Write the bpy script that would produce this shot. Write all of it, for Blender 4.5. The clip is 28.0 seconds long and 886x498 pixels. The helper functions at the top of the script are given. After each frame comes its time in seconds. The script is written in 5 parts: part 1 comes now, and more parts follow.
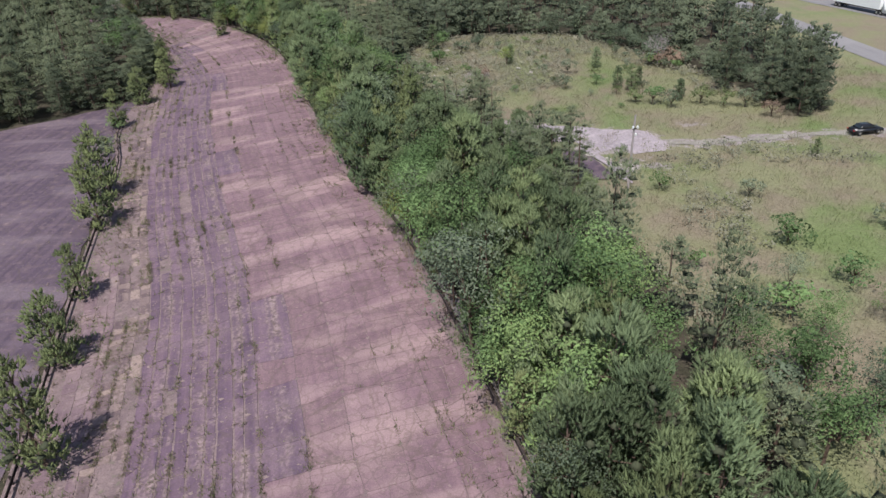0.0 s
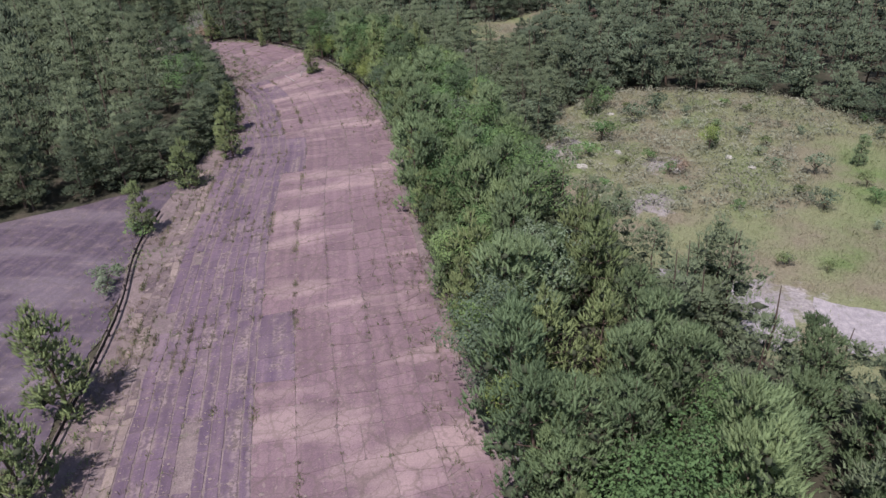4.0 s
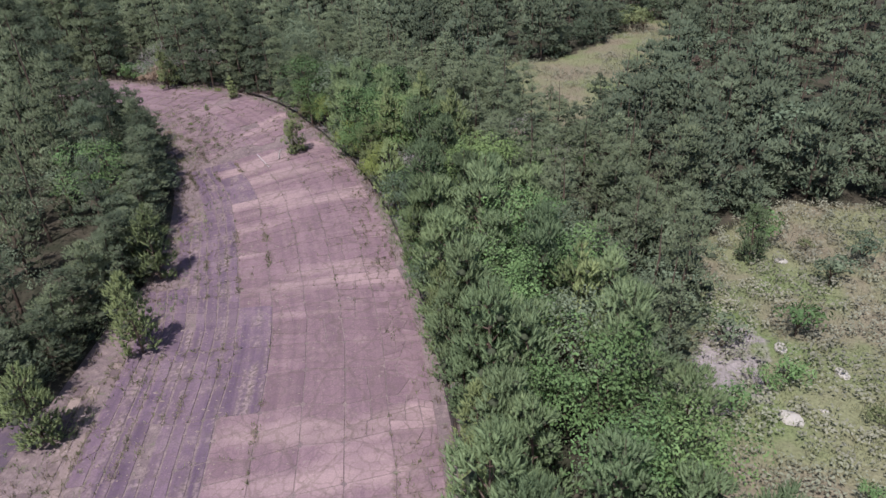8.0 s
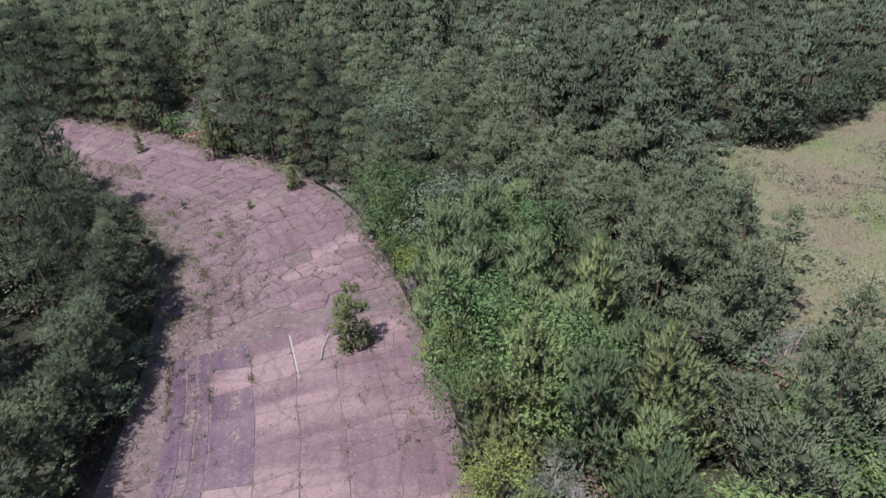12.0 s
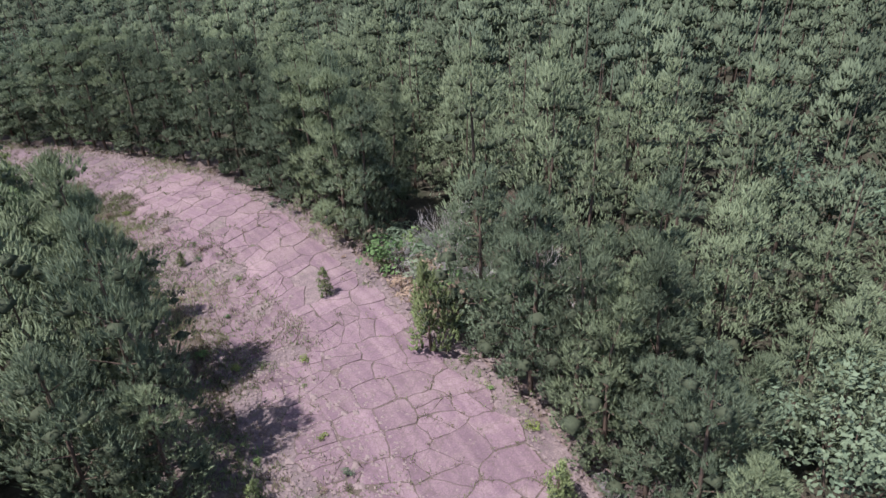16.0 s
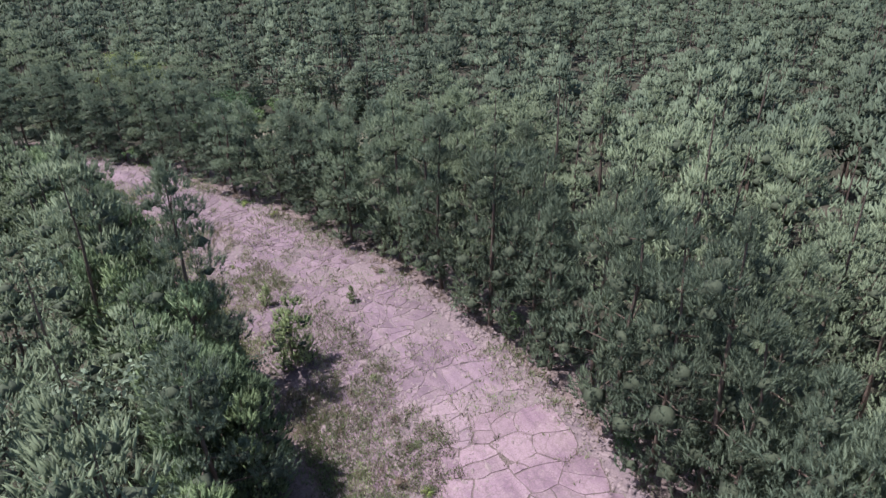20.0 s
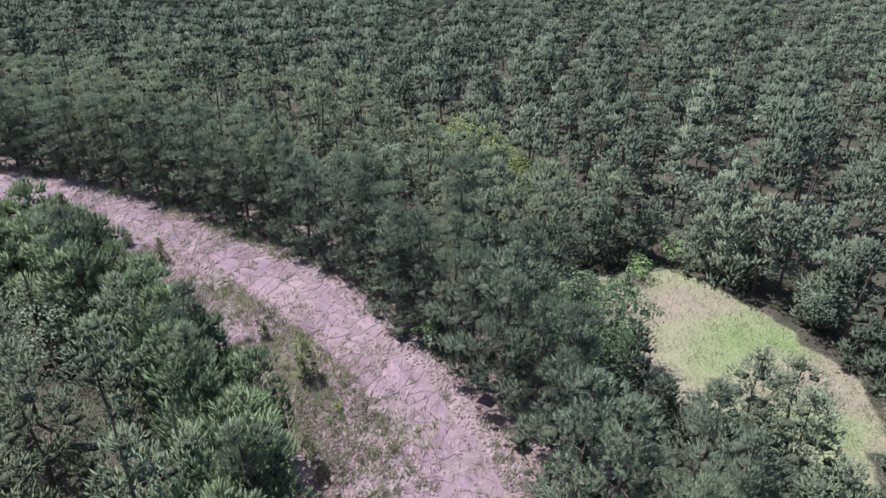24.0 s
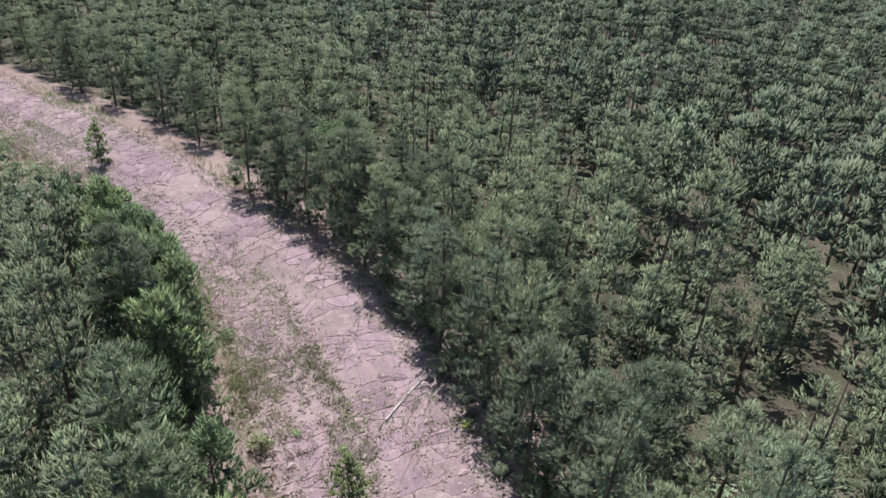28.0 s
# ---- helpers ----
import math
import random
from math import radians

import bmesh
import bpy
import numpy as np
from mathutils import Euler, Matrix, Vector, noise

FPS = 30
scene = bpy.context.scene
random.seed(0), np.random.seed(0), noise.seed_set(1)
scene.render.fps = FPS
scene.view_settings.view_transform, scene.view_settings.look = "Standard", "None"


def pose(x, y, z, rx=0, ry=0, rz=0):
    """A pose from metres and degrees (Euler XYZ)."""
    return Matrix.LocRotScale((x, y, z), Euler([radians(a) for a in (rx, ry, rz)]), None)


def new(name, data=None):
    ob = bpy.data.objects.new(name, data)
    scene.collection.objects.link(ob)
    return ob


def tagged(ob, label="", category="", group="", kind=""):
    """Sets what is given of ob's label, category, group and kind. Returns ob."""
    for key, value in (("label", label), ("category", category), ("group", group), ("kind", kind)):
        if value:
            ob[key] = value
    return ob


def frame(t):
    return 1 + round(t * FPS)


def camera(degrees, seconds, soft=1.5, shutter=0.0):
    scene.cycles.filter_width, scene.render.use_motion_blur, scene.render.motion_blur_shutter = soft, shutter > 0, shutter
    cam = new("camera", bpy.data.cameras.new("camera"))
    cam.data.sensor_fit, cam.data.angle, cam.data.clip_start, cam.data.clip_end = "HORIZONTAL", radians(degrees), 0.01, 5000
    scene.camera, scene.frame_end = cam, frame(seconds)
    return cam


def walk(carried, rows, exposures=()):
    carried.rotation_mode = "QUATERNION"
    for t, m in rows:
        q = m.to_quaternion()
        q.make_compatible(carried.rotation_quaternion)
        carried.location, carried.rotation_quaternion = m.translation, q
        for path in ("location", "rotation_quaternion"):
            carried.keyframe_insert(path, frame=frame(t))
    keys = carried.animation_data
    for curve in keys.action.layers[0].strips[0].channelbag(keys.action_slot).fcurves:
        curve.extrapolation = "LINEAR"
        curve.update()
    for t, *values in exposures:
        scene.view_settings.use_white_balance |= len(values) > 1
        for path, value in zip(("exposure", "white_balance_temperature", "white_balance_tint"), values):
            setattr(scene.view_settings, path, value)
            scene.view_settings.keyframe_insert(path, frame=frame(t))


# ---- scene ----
cam = camera(67.2, 28.0)
METRES, EYE, TILT, LEAN, TURN = 350.0, 35.0, -29.55, 3.04, 0.0
ROWS = [
    (0.0, 0.0, 0.0, 0.0, -0.0, -0.0, 0.0),
    (0.5, -0.0014, 0.015, 0.0078, 0.84, -0.01, -0.41),
    (1.0, -0.0032, 0.0297, 0.0158, 2.29, -0.08, -1.18),
    (1.5, -0.0056, 0.0443, 0.0237, 3.64, -0.17, -1.91),
    (2.0, -0.0087, 0.0589, 0.0314, 4.39, -0.22, -2.3),
    (2.5, -0.0125, 0.0733, 0.039, 5.84, -0.31, -3.05),
    (3.0, -0.0168, 0.0874, 0.0467, 6.51, -0.3, -3.41),
    (3.5, -0.0217, 0.1015, 0.0545, 7.16, -0.32, -3.72),
    (4.0, -0.027, 0.1154, 0.0622, 7.88, -0.35, -4.08),
    (4.5, -0.0326, 0.1294, 0.0699, 8.4, -0.35, -4.4),
    (6.5, -0.0528, 0.1876, 0.1015, 8.42, -0.42, -4.7),
    (7.0, -0.0567, 0.2027, 0.1092, 8.29, -0.42, -4.68),
    (7.5, -0.0603, 0.2176, 0.1169, 8.2, -0.44, -4.63),
    (8.0, -0.0637, 0.2327, 0.1245, 8.11, -0.44, -4.56),
    (8.5, -0.0669, 0.2479, 0.1321, 8.06, -0.43, -4.49),
    (9.0, -0.0704, 0.2631, 0.1399, 8.17, -0.46, -4.55),
    (9.5, -0.074, 0.2784, 0.1478, 8.63, -0.54, -4.79),
    (10.0, -0.0781, 0.2934, 0.1558, 10.37, -0.78, -5.75),
    (10.5, -0.0828, 0.3085, 0.1635, 11.56, -0.96, -6.42),
    (11.0, -0.0886, 0.3232, 0.1711, 12.5, -1.08, -7.06),
    (11.5, -0.0949, 0.3374, 0.1787, 15.04, -1.51, -8.49),
    (12.0, -0.102, 0.3515, 0.1861, 17.96, -2.04, -10.02),
    (12.5, -0.1098, 0.3653, 0.1933, 20.32, -2.47, -11.3),
    (14.5, -0.1498, 0.4176, 0.2202, 27.76, -4.55, -14.85),
    (15.0, -0.1616, 0.4294, 0.2263, 30.28, -5.31, -15.99),
    (15.5, -0.1742, 0.4405, 0.2319, 33.8, -6.41, -17.49),
    (16.0, -0.1874, 0.4505, 0.2369, 38.85, -7.99, -19.56),
    (16.5, -0.2016, 0.4597, 0.2416, 44.42, -10.01, -21.66),
    (17.0, -0.2169, 0.4679, 0.2458, 47.44, -11.15, -22.71),
    (17.5, -0.2331, 0.4752, 0.2493, 50.77, -12.44, -23.76),
    (18.0, -0.2498, 0.4819, 0.2522, 56.01, -14.66, -25.21),
    (18.5, -0.2673, 0.4876, 0.2546, 58.8, -15.86, -25.93),
    (19.0, -0.2851, 0.4922, 0.2567, 62.74, -17.64, -26.81),
    (19.5, -0.3033, 0.4961, 0.2582, 67.25, -19.73, -27.7),
    (20.0, -0.3218, 0.4991, 0.2593, 71.4, -21.75, -28.3),
    (20.5, -0.3405, 0.5013, 0.2599, 75.66, -23.86, -28.77),
    (21.0, -0.3593, 0.5026, 0.2598, 79.68, -25.81, -29.13),
    (21.5, -0.3782, 0.5029, 0.2593, 83.05, -27.46, -29.31),
    (23.5, -0.4529, 0.4937, 0.2516, 101.1, -36.44, -29.22),
    (24.0, -0.4706, 0.489, 0.2485, 106.5, -39.1, -28.65),
    (24.5, -0.4878, 0.4834, 0.2447, 112.3, -41.9, -27.74),
    (25.0, -0.5031, 0.4772, 0.2405, 118.26, -44.62, -26.62),
    (25.5, -0.5193, 0.4693, 0.2357, 124.81, -47.59, -25.05),
    (26.0, -0.5348, 0.4605, 0.2299, 130.85, -50.09, -23.28),
    (26.5, -0.5494, 0.4504, 0.2236, 136.42, -52.29, -21.45),
    (27.0, -0.5633, 0.4393, 0.2165, 141.45, -54.17, -19.54),
    (27.5, -0.5763, 0.4273, 0.2088, 145.48, -55.56, -17.95),
    (28.0, -0.5882, 0.4143, 0.2006, 148.83, -56.65, -16.48),
]
EXPOSURES = [(0.0, 0.22, 6250, 11), (4.0, 0.2, 6100, 12), (8.0, 0.26, 6050, 12), (12.5, 0.28, 5950, 12), (16.0, 0.7, 5950, 11), (20.0, 0.86, 5750, 14), (24.0, 1.02, 5700, 14), (28.0, 1.12, 6100, 8)]
walk(cam, [(t, pose(0, 0, EYE, TILT, LEAN, TURN) @ pose(METRES * x, METRES * y, METRES * z, 90 + pitch, roll, yaw)) for t, x, y, z, yaw, pitch, roll in ROWS], EXPOSURES)

# ---- world, sun ----
SUN_TO = Vector((-0.28, -0.96, 1.98)).normalized()
world = bpy.data.worlds.new("sky")
scene.world = world
world.use_nodes = True
wn = world.node_tree
sky = wn.nodes.new("ShaderNodeTexSky")
sky.sky_type = "NISHITA"
sky.sun_disc = False
sky.sun_elevation = math.asin(SUN_TO.z)
sky.sun_rotation = math.atan2(SUN_TO.x, SUN_TO.y)
sky.air_density, sky.dust_density = 1.0, 1.5
wn.links.new(sky.outputs[0], wn.nodes["Background"].inputs[0])
wn.nodes["Background"].inputs[1].default_value = 0.115
sun_data = bpy.data.lights.new("sun", "SUN")
sun_data.energy, sun_data.angle, sun_data.color = 5.0, radians(0.55), (1.0, 0.97, 0.93)
sun = new("sun", sun_data)
sun.rotation_mode = "QUATERNION"
sun.rotation_quaternion = (-SUN_TO).to_track_quat("-Z", "Y")
sun.location = (0, 0, 200)


# ---- materials ----
class Mat:
    """A small wrapper round a node tree."""

    def __init__(self, name, rough=0.8, spec=0.3):
        self.m = bpy.data.materials.new(name)
        self.m.use_nodes = True
        self.t = self.m.node_tree
        self.b = self.t.nodes["Principled BSDF"]
        self.b.inputs["Roughness"].default_value = rough
        self.b.inputs["Specular IOR Level"].default_value = spec

    def node(self, kind, **values):
        n = self.t.nodes.new("ShaderNode" + kind)
        for k, v in values.items():
            if k == "op":
                n.operation = v
            elif k == "mode":
                n.blend_type = v
            else:
                n.inputs[k].default_value = v
        return n

    def link(self, a, b):
        self.t.links.new(a, b)

    def position(self):
        return self.node("NewGeometry").outputs["Position"]

    def scaled(self, vec, sx, sy, sz):
        n = self.node("VectorMath", op="MULTIPLY")
        self.link(vec, n.inputs[0])
        n.inputs[1].default_value = (sx, sy, sz)
        return n.outputs[0]

    def noise(self, vec, scale, detail=3.0, rough=0.55, out="Fac"):
        n = self.node("TexNoise", Scale=scale, Detail=detail, Roughness=rough)
        self.link(vec, n.inputs["Vector"])
        return n.outputs[out]

    def ramp(self, fac, lo, hi, a=0.0, b=1.0):
        n = self.node("MapRange")
        n.inputs["From Min"].default_value, n.inputs["From Max"].default_value = lo, hi
        n.inputs["To Min"].default_value, n.inputs["To Max"].default_value = a, b
        self.link(fac, n.inputs["Value"])
        return n.outputs["Result"]

    def mix(self, fac, a, b, mode="MIX"):
        n = self.t.nodes.new("ShaderNodeMix")
        n.data_type = "RGBA"
        n.blend_type = mode
        for slot, v in ((0, fac), (6, a), (7, b)):
            if isinstance(v, (int, float)):
                n.inputs[slot].default_value = v
            elif isinstance(v, tuple):
                n.inputs[slot].default_value = (*v, 1) if len(v) == 3 else v
            else:
                self.link(v, n.inputs[slot])
        return n.outputs[2]

    def gain(self, col, fac):
        """The colour times a grey value."""
        n = self.node("VectorMath", op="SCALE")
        self.link(col, n.inputs[0])
        self.link(fac, n.inputs["Scale"])
        return n.outputs[0]

    def colour(self, c):
        if isinstance(c, tuple):
            self.b.inputs["Base Color"].default_value = (*c, 1)
        else:
            self.link(c, self.b.inputs["Base Color"])

    def bump(self, h, dist, strength=0.6):
        n = self.node("Bump", Distance=dist, Strength=strength)
        self.link(h, n.inputs["Height"])
        self.link(n.outputs[0], self.b.inputs["Normal"])


def leaf_material(name, dark, light, odd=None, through_light=0.22):
    k = Mat(name, 0.7, 0.12)
    geo = k.node("NewGeometry")
    obj = k.node("ObjectInfo")
    cell = k.node("TexVoronoi", Scale=0.17)
    k.link(k.scaled(geo.outputs["Position"], 1, 1, 0), cell.inputs["Vector"])
    tone = k.node("SeparateXYZ")
    k.link(cell.outputs["Color"], tone.inputs[0])
    clump = k.noise(geo.outputs["Position"], 0.9, 2.0)
    c = k.gain(k.mix(tone.outputs[0], dark, light), k.ramp(tone.outputs[1], 0, 1, 0.74, 1.28))
    if odd:
        c = k.mix(k.ramp(obj.outputs["Random"], 0.55, 1.0, 0.0, 0.7), c, odd)
    c = k.gain(c, k.ramp(geo.outputs["Random Per Island"], 0, 1, 0.92, 1.08))
    c = k.gain(c, k.ramp(clump, 0.3, 0.7, 0.86, 1.14))
    c = k.gain(c, k.ramp(obj.outputs["Random"], 0, 1, 0.78, 1.22))
    k.colour(c)
    tl = k.node("BsdfTranslucent")
    k.link(c, tl.inputs["Color"])
    mx = k.node("MixShader")
    mx.inputs[0].default_value = through_light
    k.link(k.b.outputs[0], mx.inputs[1])
    k.link(tl.outputs[0], mx.inputs[2])
    k.link(mx.outputs[0], k.t.nodes["Material Output"].inputs["Surface"])
    return k.m


PINE = leaf_material("pine_needles", (0.112, 0.135, 0.088), (0.164, 0.19, 0.118), (0.184, 0.205, 0.112), 0.4)
FRESH = leaf_material("fresh_pine_needles", (0.112, 0.15, 0.078), (0.165, 0.205, 0.104), (0.175, 0.208, 0.092), 0.3)
YOUNG = leaf_material("young_pine_needles", (0.15, 0.18, 0.08), (0.2, 0.225, 0.1), None, 0.34)
BROAD = leaf_material("broad_leaves", (0.1, 0.16, 0.064), (0.14, 0.206, 0.078), (0.17, 0.215, 0.078))
OAK = leaf_material("grey_green_leaves", (0.105, 0.135, 0.085), (0.145, 0.17, 0.105), (0.165, 0.18, 0.12))
YELLOW = leaf_material("yellow_green_leaves", (0.165, 0.2, 0.058), (0.225, 0.25, 0.075))
DRY = leaf_material("dry_leaves", (0.15, 0.11, 0.085), (0.22, 0.155, 0.11))
GRASS = leaf_material("grass_blades", (0.145, 0.185, 0.08), (0.225, 0.24, 0.115), None, 0.4)
STRAW = leaf_material("straw", (0.18, 0.14, 0.098), (0.26, 0.21, 0.14), None, 0.4)
HEATH = leaf_material("grey_scrub", (0.17, 0.182, 0.118), (0.225, 0.215, 0.155), (0.235, 0.2, 0.165))


def meadow_colour(k, p):
    """The meadow's own colours: soft green, with tan and pinkish dry stretches."""
    big, mid = k.noise(p, 0.06, 4), k.noise(p, 0.35, 4)
    c = k.mix(k.ramp(big, 0.34, 0.52), (0.122, 0.15, 0.06), (0.168, 0.164, 0.09))
    c = k.mix(k.ramp(k.noise(p, 0.11, 4), 0.44, 0.6, 0, 0.75), c, (0.18, 0.14, 0.105))
    c = k.mix(k.ramp(k.noise(k.scaled(p, 1.3, 0.8, 1), 0.08, 4), 0.56, 0.7, 0, 0.65), c, (0.115, 0.155, 0.06))
    return k.mix(k.ramp(mid, 0.55, 0.75, 0, 0.4), c, (0.17, 0.142, 0.1))


def meadow_blades():
    k = Mat("meadow_blades", 0.8, 0.2)
    geo = k.node("NewGeometry")
    c = k.gain(meadow_colour(k, geo.outputs["Position"]), k.ramp(geo.outputs["Random Per Island"], 0, 1, 1.3, 2.0))
    k.colour(c)
    tl = k.node("BsdfTranslucent")
    k.link(c, tl.inputs["Color"])
    mx = k.node("MixShader")
    mx.inputs[0].default_value = 0.45
    k.link(k.b.outputs[0], mx.inputs[1])
    k.link(tl.outputs[0], mx.inputs[2])
    k.link(mx.outputs[0], k.t.nodes["Material Output"].inputs["Surface"])
    return k.m


MEADOWGRASS = meadow_blades()
WEED = leaf_material("low_weeds", (0.11, 0.12, 0.055), (0.165, 0.16, 0.085))


def bark_material(name, a, b):
    k = Mat(name, 0.9, 0.2)
    p = k.scaled(k.position(), 1, 1, 0.25)
    n = k.noise(p, 6.0, 4.0)
    k.colour(k.mix(n, a, b))
    k.bump(n, 0.03)
    return k.m


BARK = bark_material("pine_bark", (0.055, 0.038, 0.028), (0.16, 0.11, 0.085))
# dark green for the crowns' inner lumps: gap shade put into the colour
CROWN_SHADE = bark_material("inner_twigs", (0.035, 0.042, 0.025), (0.07, 0.075, 0.045))
DEADWOOD = bark_material("dead_wood", (0.22, 0.19, 0.18), (0.42, 0.37, 0.35))


def ground_material():
    k = Mat("ground_cover", 0.95, 0.15)
    p = k.position()
    field = k.node("Attribute")
    field.attribute_name = "field"
    mid, fine = k.noise(p, 0.35, 4), k.noise(p, 4.0, 3)
    grass = meadow_colour(k, p)
    litter = k.mix(k.ramp(mid, 0.35, 0.65), (0.03, 0.03, 0.018), (0.068, 0.055, 0.04))
    edge = k.node("Math", op="ADD")
    k.link(field.outputs["Fac"], edge.inputs[0])
    k.link(k.ramp(mid, 0.3, 0.7, -0.25, 0.25), edge.inputs[1])
    c = k.mix(k.ramp(edge.outputs[0], 0.4, 0.6), litter, grass)
    bare = k.node("Attribute")
    bare.attribute_name = "bare"
    worn = k.node("Math", op="ADD")
    k.link(bare.outputs["Fac"], worn.inputs[0])
    k.link(k.ramp(k.noise(p, 0.5, 5), 0.3, 0.7, -0.4, 0.4), worn.inputs[1])
    stony = k.mix(k.ramp(k.noise(p, 0.25, 4), 0.35, 0.65), (0.2, 0.168, 0.162), (0.29, 0.245, 0.24))
    c = k.mix(k.ramp(worn.outputs[0], 0.42, 0.75), c, stony)
    soil = k.node("Attribute")
    soil.attribute_name = "soil"
    rim = k.node("Math", op="ADD")
    k.link(soil.outputs["Fac"], rim.inputs[0])
    k.link(k.ramp(k.noise(p, 0.9, 4), 0.3, 0.7, -0.35, 0.35), rim.inputs[1])
    sand = k.mix(k.ramp(mid, 0.3, 0.7), (0.11, 0.08, 0.07), (0.185, 0.132, 0.118))
    c = k.mix(k.ramp(rim.outputs[0], 0.4, 0.6), c, sand)
    c = k.gain(c, k.ramp(fine, 0.25, 0.75, 0.7, 1.3))
    k.colour(c)
    k.bump(fine, 0.12, 0.8)
    return k.m


def paving_material(name, a, b, pale, crack=0.0, band=0.6, dusty=0.35, uneven=0.07, chalky=0.0, seams=0.0):
    """Old paving: cross bands and lengthwise streaks in the metres of its uv (across, along), with grit and cracks."""
    k = Mat(name, 0.9, 0.25)
    uv = k.node("UVMap").outputs[0]
    p = k.position()
    obj = k.node("ObjectInfo").outputs["Random"]
    bands = k.noise(k.scaled(uv, 0.06, 0.2, 1), 1.0, 3.0)
    streak = k.noise(k.scaled(uv, 1.3, 0.05, 1), 1.0, 3.0)
    fine, mid = k.noise(p, 9.0, 4.0), k.noise(p, 0.8, 4.0)
    c = k.mix(k.ramp(streak, 0.35, 0.65), a, b)
    c = k.mix(k.ramp(bands, 0.5, 0.62, 0, band), c, pale)
    c = k.mix(k.ramp(mid, 0.52, 0.75, 0, dusty), c, (0.22, 0.155, 0.148))
    c = k.gain(c, k.ramp(fine, 0.25, 0.75, 0.8, 1.2))
    c = k.gain(c, k.ramp(obj, 0, 1, 0.88, 1.12))
    piece = k.node("NewGeometry").outputs["Random Per Island"]
    c = k.gain(c, k.ramp(piece, 0, 1, 1 - uneven, 1 + uneven))
    if chalky:
        c = k.mix(k.ramp(piece, 1 - chalky, 1.0, 0.0, 0.9), c, pale)
    if crack:
        v = k.node("TexVoronoi", Scale=crack)
        v.feature = "DISTANCE_TO_EDGE"
        bent = k.node("VectorMath", op="ADD")
        k.link(p, bent.inputs[0])
        k.link(k.scaled(k.noise(p, 1.2, 2.0, out="Color"), 0.8, 0.8, 0.8), bent.inputs[1])
        k.link(bent.outputs[0], v.inputs["Vector"])
        c = k.mix(k.ramp(v.outputs["Distance"], 0.012, 0.03, 0.3, 0.0), c, (0.08, 0.062, 0.045))
        v = k.node("TexVoronoi", Scale=crack * 4.5)
        v.feature = "DISTANCE_TO_EDGE"
        k.link(bent.outputs[0], v.inputs["Vector"])
        c = k.mix(k.ramp(v.outputs["Distance"], 0.02, 0.07, 0.3, 0.0), c, (0.085, 0.065, 0.05))
        c = k.mix(k.ramp(k.noise(p, 2.6, 3.0), 0.62, 0.72, 0.0, 0.35), c, (0.3, 0.24, 0.2))
    if seams:
        # crumbled seams along the lanes, broken up by noise
        ragged = k.node("VectorMath", op="ADD")
        k.link(uv, ragged.inputs[0])
        k.link(k.scaled(k.noise(p, 1.1, 4.0, out="Color"), 0.9, 0.9, 0), ragged.inputs[1])
        flow = k.node("SeparateXYZ")
        k.link(ragged.outputs[0], flow.inputs[0])
        for period, shift, wide, power in ((3.1, 1.3, 0.5, 1.0), (1.55, 0.7, 0.22, 0.7)):
            m = k.node("Math", op="PINGPONG")
            a = k.node("Math", op="ADD")
            k.link(flow.outputs[0], a.inputs[0])
            a.inputs[1].default_value = shift
            k.link(a.outputs[0], m.inputs[0])
            m.inputs[1].default_value = period / 2
            line = k.ramp(m.outputs[0], wide * 0.3, wide, seams * power, 0.0)
            gate = k.node("Math", op="MULTIPLY")
            k.link(line, gate.inputs[0])
            k.link(k.ramp(k.noise(p, 0.45, 5.0), 0.42, 0.6), gate.inputs[1])
            crumbs = k.mix(k.ramp(k.noise(p, 3.2, 4.0), 0.42, 0.58), (0.11, 0.085, 0.06), (0.3, 0.22, 0.205))
            c = k.mix(gate.outputs[0], c, crumbs)
    k.colour(c)
    k.bump(fine, 0.015, 0.6)
    return k.m


CONCRETE = paving_material("pink_concrete", (0.142, 0.088, 0.102), (0.182, 0.115, 0.126), (0.298, 0.206, 0.196), 0.22, 0.66, 0.35, 0.11)
MAUVE = paving_material("mauve_concrete", (0.138, 0.086, 0.102), (0.19, 0.124, 0.136), (0.255, 0.178, 0.174), 0.6, 0.4, 0.5, 0.17)
WORN = paving_material("worn_purple_concrete", (0.135, 0.088, 0.104), (0.185, 0.124, 0.136), (0.245, 0.176, 0.168), 0.9, 0.45, 0.6, 0.2)
CRUMBLED = paving_material("crumbled_paving", (0.128, 0.084, 0.098), (0.185, 0.125, 0.132), (0.25, 0.185, 0.172), 1.1, 0.4, 0.5, 0.12, 0.15, 0.5)
ASPHALT = paving_material("purple_grey_asphalt", (0.088, 0.056, 0.084), (0.142, 0.092, 0.116), (0.2, 0.142, 0.152), 0.6, 0.35, 0.35, 0.1, 0.0, 0.6)
RUBBLE = paving_material("broken_pale_paving", (0.112, 0.076, 0.085), (0.17, 0.118, 0.118), (0.27, 0.2, 0.17), 0.8, 0.4, 0.4, 0.14, 0.45, 0.8)
APRON = paving_material("dark_purple_asphalt", (0.06, 0.042, 0.06), (0.095, 0.066, 0.086), (0.18, 0.138, 0.152), 0.4, 0.45, 0.5)


